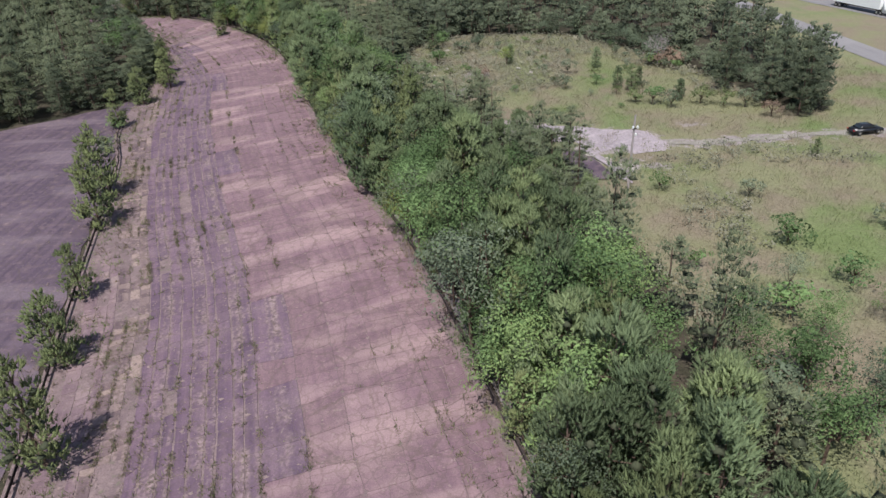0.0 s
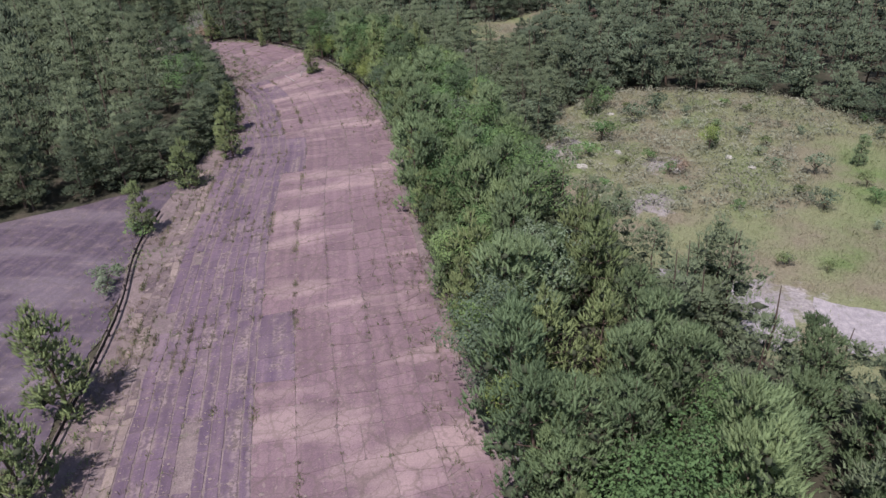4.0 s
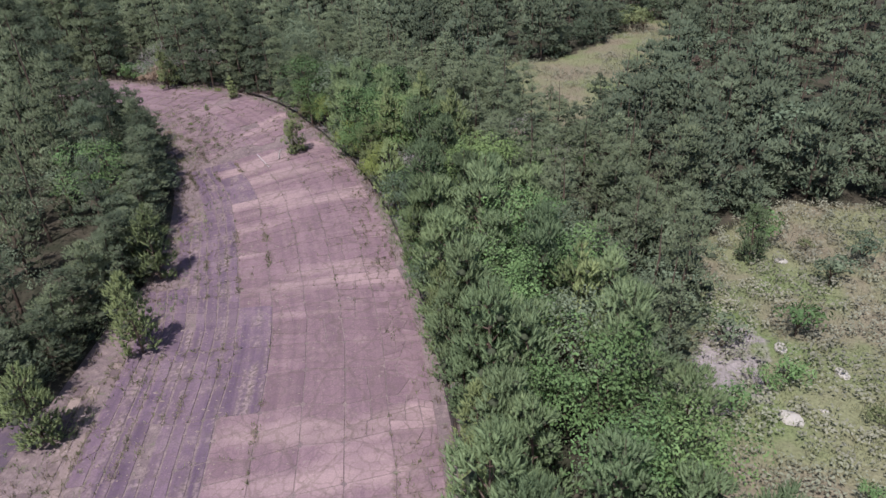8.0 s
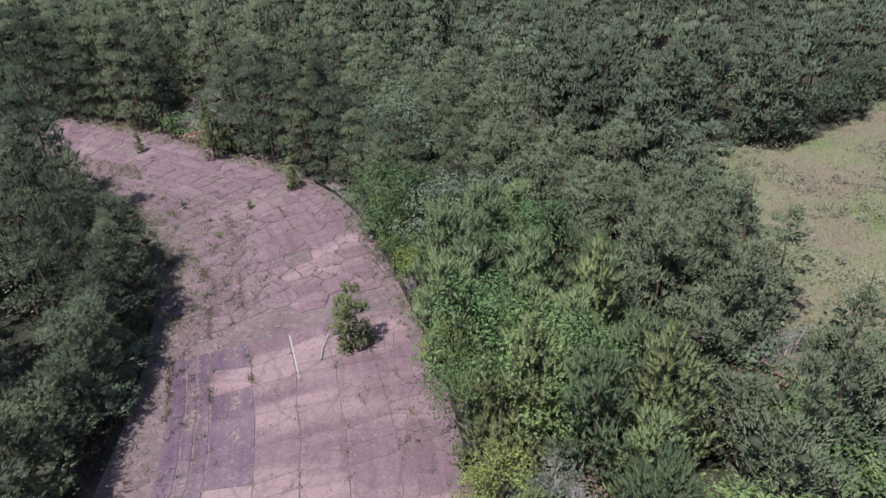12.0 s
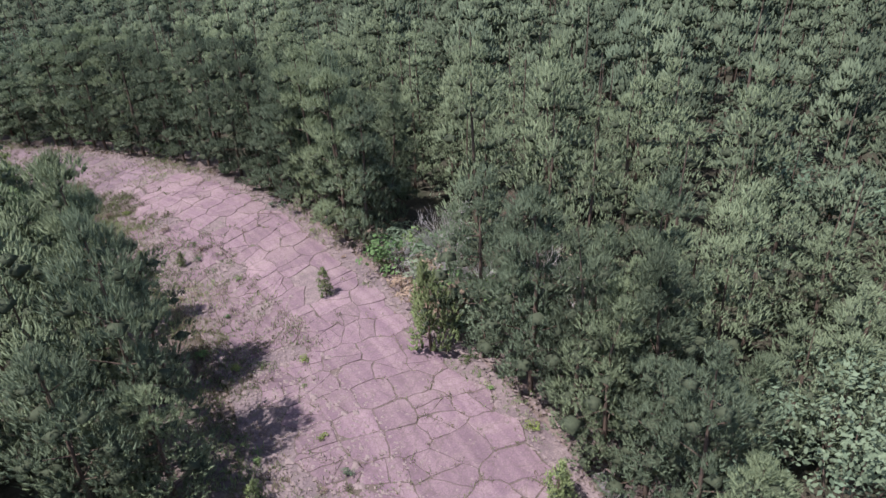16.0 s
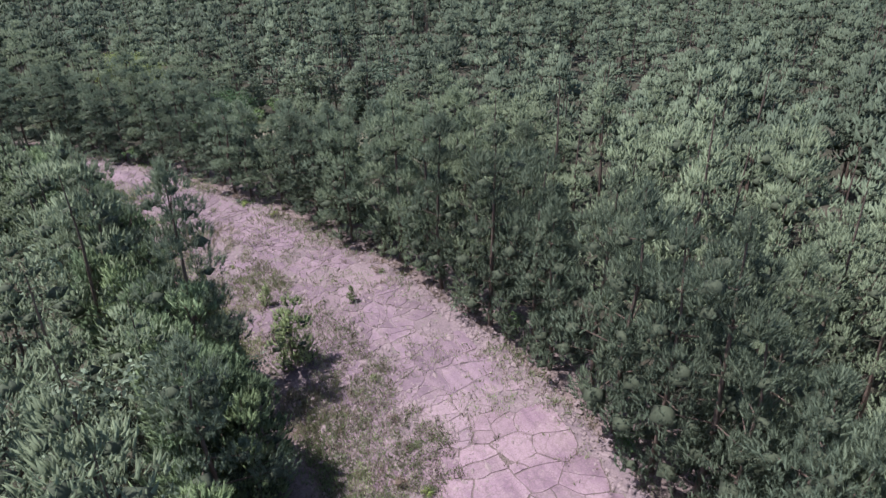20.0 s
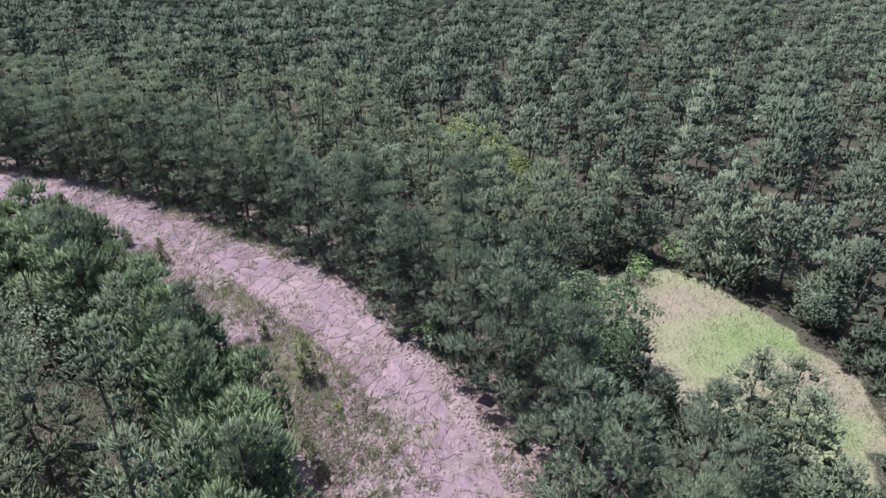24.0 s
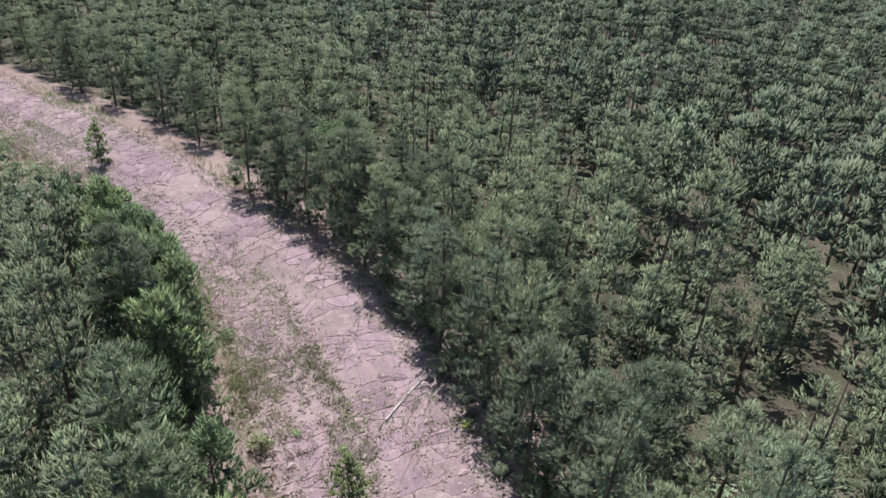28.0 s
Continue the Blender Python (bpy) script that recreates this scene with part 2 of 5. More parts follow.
def earth_material(name, a, b, stones):
    """Bare stony earth: blotches, ruts of washed soil and a scatter of stones."""
    k = Mat(name, 0.95, 0.2)
    p = k.position()
    big, mid, fine = k.noise(p, 0.25, 4), k.noise(p, 1.6, 5), k.noise(p, 9.0, 3)
    c = k.mix(k.ramp(big, 0.35, 0.65), a, b)
    c = k.mix(k.ramp(mid, 0.5, 0.7, 0, 0.7), c, stones)
    c = k.mix(k.ramp(mid, 0.42, 0.3, 0, 0.6), c, (0.12, 0.12, 0.07))
    c = k.gain(c, k.ramp(fine, 0.25, 0.75, 0.7, 1.25))
    k.colour(c)
    k.bump(mid, 0.2, 0.7)
    return k.m


BED = earth_material("weedy_track_bed", (0.13, 0.093, 0.095), (0.18, 0.13, 0.127), (0.24, 0.178, 0.165))
MOSS = earth_material("joint_moss", (0.085, 0.064, 0.052), (0.12, 0.086, 0.076), (0.15, 0.108, 0.098))
GRAVEL = earth_material("pale_gravel", (0.23, 0.195, 0.205), (0.31, 0.262, 0.27), (0.4, 0.34, 0.335))
DIRT = earth_material("dirt_track", (0.19, 0.17, 0.145), (0.25, 0.225, 0.195), (0.31, 0.28, 0.25))
ROADWAY = paving_material("highway_asphalt", (0.15, 0.14, 0.14), (0.19, 0.178, 0.175), (0.23, 0.215, 0.21), 0.0, 0.3, 0.1)
OLDWALL = paving_material("weathered_concrete", (0.12, 0.104, 0.104), (0.175, 0.15, 0.148), (0.24, 0.206, 0.2), 0.0, 0.5)


def plain(name, c, rough=0.5, metal=0.0, spec=0.5):
    k = Mat(name, rough, spec)
    n = k.noise(k.position(), 5.0, 3.0)
    k.b.inputs["Metallic"].default_value = metal
    k.colour(k.mix(k.ramp(n, 0.3, 0.7), tuple(v * 0.88 for v in c), tuple(min(1, v * 1.08) for v in c)))
    return k.m


RUST = plain("rusty_steel", (0.045, 0.034, 0.032), 0.9, 0.0, 0.2)
CRUMB = plain("paving_crumbs", (0.2, 0.145, 0.135), 0.95)
ROCK = plain("pale_rock", (0.36, 0.32, 0.28), 0.9)
CARBLACK = plain("black_car_paint", (0.012, 0.012, 0.014), 0.25)
GLASS_DARK = plain("tinted_glass", (0.02, 0.025, 0.03), 0.08)
TYRE = plain("tyre_rubber", (0.02, 0.02, 0.02), 0.9)
CHROME = plain("wheel_alloy", (0.5, 0.5, 0.52), 0.35, 0.9)
WHITE = plain("white_paint", (0.78, 0.78, 0.76), 0.45)
FADED = plain("faded_paint", (0.34, 0.3, 0.3), 0.8)
LAMPRED = plain("red_lamp", (0.4, 0.02, 0.02), 0.3)


# ---- mesh helpers ----
def mesh_from(name, verts, faces, mat, uv=None, smooth=False):
    """One mesh from vertex rows and equal-sided faces."""
    me = bpy.data.meshes.new(name)
    verts = np.asarray(verts, dtype=np.float32)
    faces = np.asarray(faces, dtype=np.int32)
    sides = faces.shape[1]
    me.vertices.add(len(verts))
    me.vertices.foreach_set("co", verts.ravel())
    me.loops.add(faces.size)
    me.loops.foreach_set("vertex_index", faces.ravel())
    me.polygons.add(len(faces))
    me.polygons.foreach_set("loop_start", np.arange(0, faces.size, sides, dtype=np.int32))
    if uv is not None:
        layer = me.uv_layers.new(name="UVMap")
        layer.data.foreach_set("uv", np.asarray(uv, dtype=np.float32)[faces.ravel()].ravel())
    me.polygons.foreach_set("use_smooth", np.broadcast_to(np.asarray(smooth, bool), len(faces)).copy())
    me.update(calc_edges=True)
    me.validate()
    me.materials.append(mat)
    return me


def part(name, me, parent, label="", kind=""):
    ob = new(name, me)
    ob.parent = parent
    return tagged(ob, label, kind=kind)


def bm_mesh(name, bm, mat, smooth=False):
    me = bpy.data.meshes.new(name)
    bm.to_mesh(me)
    bm.free()
    me.materials.append(mat)
    if smooth:
        me.polygons.foreach_set("use_smooth", [True] * len(me.polygons))
    return me


def box_bm(x, y, z, bevel=0.0, at=(0, 0, 0), bm=None):
    own = bm or bmesh.new()
    got = bmesh.ops.create_cube(own, size=1, matrix=Matrix.Translation(at) @ Matrix.Diagonal((x, y, z, 1)))
    if bevel:
        edges = list({e for v in got["verts"] for e in v.link_edges})
        bmesh.ops.bevel(own, geom=edges, offset=bevel, segments=2, affect="EDGES")
    return own


# ---- plan ----
OUTER = [(16, -40), (10, 0), (3, 29), (-6, 60), (-15, 82), (-25, 110), (-34, 138), (-45, 163), (-57, 181), (-72, 198), (-88, 206), (-108, 211), (-128, 215), (-146, 214), (-165, 208), (-182, 199), (-197, 188), (-210, 176), (-219, 162), (-225, 145), (-229, 128), (-230, 110), (-227, 90), (-220, 60), (-205, 20)]
INNER = [(-14, -40), (-22, 0), (-31, 31), (-40, 60), (-49, 90), (-56, 107), (-61, 133), (-63.5, 148), (-73, 168), (-86, 184), (-100, 193), (-116, 198), (-136, 199), (-152, 198), (-168, 191), (-184, 185), (-197, 175), (-205, 163), (-211, 150), (-215, 138), (-217, 124), (-219, 109), (-216, 90), (-209, 60), (-194, 20)]
BANK = 1.6


def smooth_curve(points, per=20):
    p = np.array(points, float)
    p = np.vstack([2 * p[0] - p[1], p, 2 * p[-1] - p[-2]])
    out = []
    for i in range(1, len(p) - 2):
        t = np.linspace(0, 1, per, endpoint=False)[:, None]
        a, b, c, d = p[i - 1:i + 3]
        out.append(0.5 * (2 * b + (c - a) * t + (2 * a - 5 * b + 4 * c - d) * t ** 2 + (3 * b - a - 3 * c + d) * t ** 3))
    return np.vstack(out + [p[-2:-1]])


def facing(outer, inner):
    """For each place on the outer edge the nearest one on the inner edge."""
    d = ((outer[:, None] - inner[None]) ** 2).sum(2)
    run = np.maximum.accumulate(d.argmin(1)).astype(float)
    run = np.convolve(np.pad(run, 12, mode="edge"), np.ones(25) / 25, mode="valid")
    at = np.arange(len(inner))
    return np.c_[np.interp(run, at, inner[:, 0]), np.interp(run, at, inner[:, 1])]


OC = smooth_curve(OUTER)
IC = facing(OC, smooth_curve(INNER, 120))
MID = (OC + IC) / 2
SPAN = OC - IC
WIDTH = np.hypot(*SPAN.T)
ALONG = np.concatenate([[0], np.cumsum(np.hypot(*np.diff(OC, axis=0).T))])
TOTAL = ALONG[-1]


def track_place(xy):
    """For rows of x, y: the share u across the track (0 inner edge, 1 outer), metres beyond the outer edge, metres along."""
    xy = np.atleast_2d(np.asarray(xy, float))
    u, beyond, s = np.empty(len(xy)), np.empty(len(xy)), np.empty(len(xy))
    for i in range(0, len(xy), 4000):
        q = xy[i:i + 4000]
        dm = ((q[:, None] - MID[None, ::2]) ** 2).sum(2)
        j = dm.argmin(1) * 2
        w = SPAN[j]
        u[i:i + 4000] = ((q - IC[j]) * w).sum(1) / WIDTH[j] ** 2
        beyond[i:i + 4000] = (u[i:i + 4000] - 1) * WIDTH[j]
        far = np.sqrt(dm.min(1))
        beyond[i:i + 4000] = np.where(far > WIDTH[j] / 2, np.sign(u[i:i + 4000] - 0.5) * (far - WIDTH[j] / 2), beyond[i:i + 4000])
        s[i:i + 4000] = ALONG[j]
    return u, beyond, s


def rise(xy):
    """The ground's height: the bank of the track, and a soft roll beyond it."""
    u, beyond, _ = track_place(xy)
    a = np.clip(u, 0, 1)
    z = BANK * a * a * (3 - 2 * a)
    b = np.clip(beyond / 18, 0, 1)
    return np.where(u > 1, BANK * (1 - b * b * (3 - 2 * b)), z)


def inside(xy, poly):
    xy, poly = np.atleast_2d(np.asarray(xy, float)), np.array(poly, float)
    x, y = xy[:, 0], xy[:, 1]
    got = np.zeros(len(xy), bool)
    for (x0, y0), (x1, y1) in zip(poly, np.roll(poly, -1, 0)):
        if y0 != y1:
            got ^= ((y0 > y) != (y1 > y)) & (x < (x1 - x0) * (y - y0) / (y1 - y0) + x0)
    return got


# open ground outside the track: the meadow with its track and highway, and two clearings
MEADOW = [(22, -60), (22, 20), (20, 45), (17, 65), (17, 80), (3, 97), (-9, 110), (-15, 124), (-13, 138), (-9, 146), (-12, 152), (3, 166), (26, 162), (36, 147), (44, 132), (49, 110), (53, 98), (58, 100), (64, 130), (66, 190), (70, 420), (200, 420), (200, -60)]
GLADE = [(-40, 226), (-36, 232), (-24, 231), (-14, 247), (-6, 266), (2, 272), (5, 256), (1, 240), (-4, 220), (-5, 206), (-12, 196), (-18, 182), (-27, 184), (-29, 200)]
HILLSIDE = [(-223, 189), (-232, 199), (-227, 207), (-214, 216), (-202, 213), (-205, 203), (-213, 195)]
APRON_POLY = [(-23, 0), (-32, 31), (-41, 60), (-50, 90), (-56, 107), (-60, 126), (-64, 121), (-70, 116), (-80, 109), (-100, 104), (-130, 80), (-130, 0)]


GRAVEL_POLY = [(5, 101), (9, 98), (15.5, 93), (19, 89), (24, 86), (29, 89), (27.5, 95), (20, 97), (14, 100), (9, 104)]
ROAD_POLY = [(26, 93), (34, 90), (42, 91), (52, 91.5), (62, 90.5), (76, 96), (82, 100), (83, 97), (76, 92), (62, 87.5), (52, 88.5), (42, 87.5), (34, 87), (26, 89)]
RUBBLE_POLY = [(15.3, 91), (17, 90.5), (23.5, 79.5), (21.4, 78.5)]
BARE_PLACES = [GRAVEL_POLY, ROAD_POLY, RUBBLE_POLY, [(20, 86), (28, 83), (30, 80), (25, 81)], [(-3, 118), (2, 123), (6, 120), (1, 115)], [(0, 130), (6, 135), (9, 132), (4, 128)], [(-13, 127), (-7, 133), (-5, 143), (-9, 141), (-12, 135)], [(33, 98), (39, 97), (38, 95), (32, 96)]]


def meadow_at(xy):
    return inside(xy, MEADOW) | inside(xy, GLADE) | inside(xy, HILLSIDE)


# ---- ground ----
def axis(lo, hi, step):
    mid = np.arange(lo, hi + step, step)
    out = np.array([20, 60, 150, 400, 1000, 2500.0])
    return np.concatenate([(lo - out)[::-1], mid, mid[-1] + out])


def build_ground():
    gx, gy = axis(-340, 180, 2.0), axis(-80, 420, 2.0)
    X, Y = np.meshgrid(gx, gy, indexing="ij")
    xy = np.c_[X.ravel(), Y.ravel()]
    z = rise(xy)
    n, m = len(gx), len(gy)
    idx = np.arange(n * m).reshape(n, m)
    faces = np.stack([idx[:-1, :-1], idx[1:, :-1], idx[1:, 1:], idx[:-1, 1:]], -1).reshape(-1, 4)
    me = mesh_from("ground", np.c_[xy, z - 0.06], faces, ground_material(), smooth=True)
    layer = me.attributes.new("field", "FLOAT", "POINT")
    layer.data.foreach_set("value", meadow_at(xy).astype(np.float32))
    u, beyond, s = track_place(xy)
    rim = np.where(u > 0.5, np.clip((8.5 - beyond) / 4, 0, 1), np.clip((8.0 + beyond) / 4, 0, 1)) * np.interp(s, [225, 280], [0.25, 1])
    layer = me.attributes.new("soil", "FLOAT", "POINT")
    layer.data.foreach_set("value", rim.astype(np.float32))
    worn = np.zeros(len(xy))
    for a in np.arange(8) * np.pi / 4:
        for r in (1.0, 2.2):
            q = xy + r * np.array([math.cos(a), math.sin(a)])
            for poly in BARE_PLACES:
                worn += inside(q, poly) / 16
    layer = me.attributes.new("bare", "FLOAT", "POINT")
    layer.data.foreach_set("value", np.clip(worn, 0, 1).astype(np.float32))
    tagged(new("ground", me), "grassy meadow and brown forest floor around the track", "ground", kind="structure")


build_ground()


def ribbon(name, left, right, mat, lift, rows=2):
    """A strip of ground between two lines of points, laid over the ground."""
    left, right = np.asarray(left, float), np.asarray(right, float)
    k = np.linspace(0, 1, rows)[None, :, None]
    grid = left[:, None] * (1 - k) + right[:, None] * k
    n = len(left)
    xy = grid.reshape(-1, 2)
    idx = np.arange(n * rows).reshape(n, rows)
    faces = np.stack([idx[:-1, :-1], idx[:-1, 1:], idx[1:, 1:], idx[1:, :-1]], -1).reshape(-1, 4)
    run = np.concatenate([[0], np.cumsum(np.hypot(*np.diff(left, axis=0).T))])
    wide = np.hypot(*(right - left).T)
    uv = np.stack([wide[:, None] * k[..., 0], np.repeat(run[:, None], rows, 1)], -1).reshape(-1, 2)
    return new(name, mesh_from(name, np.c_[xy, rise(xy) + lift], faces, mat, uv, True))


ACROSS = SPAN / WIDTH[:, None]
track = tagged(ribbon("track", IC - SPAN * 0.02, OC + ACROSS * 1.2, BED, 0.045, 60), "abandoned banked racetrack of cracked pink and purple paving", "racetrack", kind="structure")


def patch(name, poly, mat, lift, label, category, ragged=0.8, step=1.5, seed=1):
    """A flat patch of ground with a ragged outline."""
    rng = np.random.default_rng(seed)
    p = np.array(poly, float)
    pts = []
    for a, b in zip(p, np.roll(p, -1, 0)):
        k = max(2, int(np.hypot(*(b - a)) / step))
        for t in np.linspace(0, 1, k, endpoint=False):
            pts.append(a + (b - a) * t)
    pts = np.array(pts)
    ring = np.arange(len(pts)) * step
    pts += ragged * 0.45 * np.c_[np.sin(ring * 0.9 + seed) + 0.5 * np.sin(ring * 2.3 + 1), np.cos(ring * 0.8 + 2 * seed) + 0.5 * np.sin(ring * 1.9)]
    bm = bmesh.new()
    z = rise(pts) + lift
    uv = bm.loops.layers.uv.new("UVMap")
    face = bm.faces.new([bm.verts.new((x, y, h)) for (x, y), h in zip(pts, z)])
    for loop in face.loops:
        loop[uv].uv = loop.vert.co.xy
    bmesh.ops.triangulate(bm, faces=[face])
    ob = new(name, bm_mesh(name, bm, mat))
    if ob.data.polygons[0].normal.z < 0:
        ob.data.flip_normals()
    return tagged(ob, label, category, kind="structure")


patch("apron", APRON_POLY, APRON, 0.02, "dark purple asphalt apron inside the track", "paved area", 0.5)
patch("gravel_patch", [(13.1, 100.1), (17.5, 98), (23.3, 96), (28.2, 94.1), (29.8, 89.4), (28.4, 86.3), (24.7, 86.2), (22.4, 88.2), (19.8, 86.6), (17.5, 89.2), (17, 91.5), (13.8, 92.1)], GRAVEL, 0.015, "bare pale gravel patch in the meadow", "gravel", 0.8)
patch("gravel_bank", [(-0.4, 104.1), (1.9, 103.8), (6.9, 102.2), (10.6, 97.2), (11, 93.5), (8, 91.2), (4.2, 98.4)], GRAVEL, 0.018, "bare pale gravel bank at the meadow's edge", "gravel", 0.7, 1.5, 2)
patch("dirt_road", [(30, 90.2), (34, 89.3), (42, 90), (52, 90.6), (62, 89.8), (76, 95), (82, 99), (82.6, 97.6), (76, 93), (62, 88.3), (52, 89.3), (42, 88.4), (34, 87.8), (30, 88.6)], DIRT, 0.012, "pale dirt road crossing the meadow", "dirt road", 0.3)
patch("concrete_pad", [(14.7, 87.6), (17.4, 88.1), (19, 83), (20.4, 77.6), (14.6, 77.5)], APRON, 0.11, "dark flat paved pad at the gravel's edge", "paved area", 0.2)
patch("rubble_strip", [(17.0, 88.9), (17.9, 88.8), (20.2, 84.1), (22.2, 79.6), (21.6, 75.8), (20.6, 77.8), (19.4, 83.4)], GRAVEL, 0.15, "strip of pale rubble beside the dark pad", "rubble", 0.35, 1.0, 3)
hw = np.array([-0.25, 0.968])
for nm, c, way, wd in (("highway_near", (80.6, 138.0), (-0.06, 0.998), 3.0), ("highway_far", (102.5, 173.0), tuple(hw), 5.2)):
    c, way = np.array(c), np.array(way)
    side = np.array([way[1], -way[0]])
    line = np.array([c + way * t for t in np.linspace(-190, 260, 40)])
    tagged(ribbon(nm, line - side * wd, line + side * wd, ROADWAY, 0.03), "pale grey asphalt highway carriageway", "road", kind="structure")


# ---- plants ----
def unit(v):
    return v / np.maximum(np.linalg.norm(v, axis=-1, keepdims=True), 1e-6)


def blades(centres, dirs, count, length, width, spread, rng, scatter=0.15):
    """Brushes of narrow pointed blades round each centre, fanned about each direction: vertices and triangles."""
    c = np.repeat(centres, count, 0)
    ax = unit(np.repeat(dirs, count, 0))
    d = unit(ax + rng.normal(0, spread, (len(c), 3)))
    c = c + rng.normal(0, scatter, c.shape)
    face = unit(d - ax * (d * ax).sum(1, keepdims=True) * 0.8 + np.array([0, 0, 0.45]) + rng.normal(0, 0.25, d.shape))
    sidev = unit(np.cross(d, face))
    ln = length * rng.uniform(0.65, 1.25, (len(c), 1))
    w = width * rng.uniform(0.7, 1.3, (len(c), 1))
    v = np.stack([c - sidev * w / 2, c + sidev * w / 2, c + d * ln], 1).reshape(-1, 3)
    return v, np.arange(len(v)).reshape(-1, 3)


OCTA_V = np.array([(1, 0, 0), (-1, 0, 0), (0, 1, 0), (0, -1, 0), (0, 0, 1), (0, 0, -1)], float)
OCTA_F = np.array([(0, 2, 4), (2, 1, 4), (1, 3, 4), (3, 0, 4), (2, 0, 5), (1, 2, 5), (3, 1, 5), (0, 3, 5)])


def masses(centres, radii, rng):
    """Added light blockers: one uneven lump deep under the sprays of each branch mass."""
    n = len(centres)
    k = 1 + rng.uniform(-0.22, 0.22, (n, len(OCTA_V), 1))
    v = (centres[:, None] + OCTA_V[None] * k * radii[:, None]).reshape(-1, 3)
    f = (np.arange(n)[:, None, None] * len(OCTA_V) + OCTA_F[None]).reshape(-1, 3)
    return v, f


def leaves(centres, outs, count, size, radius, rng, flat=0.6):
    """Clumps of small diamond leaves round each centre, facing about outwards and up."""
    c = np.repeat(centres, count, 0)
    off = rng.normal(0, 1, c.shape) + unit(np.repeat(outs, count, 0)) * 0.5
    c = c + unit(off) * radius * 1.55 * rng.uniform(0.75, 1.1, (len(c), 1)) * np.array([1, 1, 0.75])
    nrm = unit(np.repeat(outs, count, 0) * 0.6 + unit(off) * 0.9 + rng.normal(0, flat * 0.6, c.shape))
    a = unit(np.cross(nrm, rng.normal(0, 1, c.shape)))
    b = np.cross(nrm, a)
    s = size * rng.uniform(0.6, 1.3, (len(c), 1))
    v = np.stack([c - a * s, c + b * s * 0.55, c + a * s, c - b * s * 0.55], 1).reshape(-1, 3)
    q = np.arange(len(v)).reshape(-1, 4)
    return v, np.vstack([q[:, [0, 1, 2]], q[:, [0, 2, 3]]])


def tubes(segments, sides=5):
    """Tapered sticks: rows of start, end, radius at start, radius at end."""
    segs = np.array([[*a, *b, r0, r1] for a, b, r0, r1 in segments])
    a, b, r0, r1 = segs[:, :3], segs[:, 3:6], segs[:, 6], segs[:, 7]
    d = unit(b - a)
    ref = np.where(np.abs(d[:, 2:3]) > 0.9, np.array([[1.0, 0, 0]]), np.array([[0, 0, 1.0]]))
    e = unit(np.cross(d, ref))
    f = np.cross(d, e)
    ang = np.linspace(0, 2 * np.pi, sides, endpoint=False)
    ring = e[:, None] * np.cos(ang)[None, :, None] + f[:, None] * np.sin(ang)[None, :, None]
    v = np.stack([a[:, None] + ring * r0[:, None, None], b[:, None] + ring * r1[:, None, None]], 1).reshape(-1, 3)
    base = (np.arange(len(segs)) * 2 * sides)[:, None]
    i = np.arange(sides)
    j = (i + 1) % sides
    q = np.stack([base + i, base + j, base + sides + j, base + sides + i], -1).reshape(-1, 4)
    return v, np.vstack([q[:, [0, 1, 2]], q[:, [0, 2, 3]]])


def plumes(base, axis, out, count, tall, length, width, rng):
    """Upright bottle brushes of needles: narrow blades set along each axis, leaning out all round it."""
    c, ax, o = np.repeat(base, count, 0), np.repeat(axis, count, 0), np.repeat(out, count, 0)
    along = rng.uniform(-0.25, 1.0, (len(c), 1))
    side = rng.normal(0, 1, c.shape)
    side = unit(side - ax * (side * ax).sum(1, keepdims=True))
    d = unit(ax * (0.7 + 0.4 * along) + side * rng.uniform(0.25, 0.65, (len(c), 1)))
    c = c + ax * along * tall + side * 0.05
    face = unit(side * 0.22 + o + rng.normal(0, 0.06, c.shape))
    across = unit(np.cross(d, face))
    w = width * rng.uniform(0.7, 1.3, (len(c), 1)) / 2
    v = np.stack([c - across * w, c + across * w, c + d * length * rng.uniform(0.7, 1.2, (len(c), 1))], 1).reshape(-1, 3)
    return v, np.arange(len(v)).reshape(-1, 3)


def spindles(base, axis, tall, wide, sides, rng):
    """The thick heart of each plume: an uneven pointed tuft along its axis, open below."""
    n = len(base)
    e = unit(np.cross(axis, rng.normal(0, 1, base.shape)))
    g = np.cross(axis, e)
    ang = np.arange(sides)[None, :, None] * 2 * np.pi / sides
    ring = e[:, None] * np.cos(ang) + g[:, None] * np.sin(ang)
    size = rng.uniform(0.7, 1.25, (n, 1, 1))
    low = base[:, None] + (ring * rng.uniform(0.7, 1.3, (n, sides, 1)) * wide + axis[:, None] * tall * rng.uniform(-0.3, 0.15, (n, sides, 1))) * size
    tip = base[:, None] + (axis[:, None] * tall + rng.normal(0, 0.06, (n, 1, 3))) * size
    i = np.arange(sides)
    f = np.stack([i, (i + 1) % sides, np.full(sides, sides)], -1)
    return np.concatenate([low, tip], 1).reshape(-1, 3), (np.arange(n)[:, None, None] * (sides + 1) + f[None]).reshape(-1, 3)


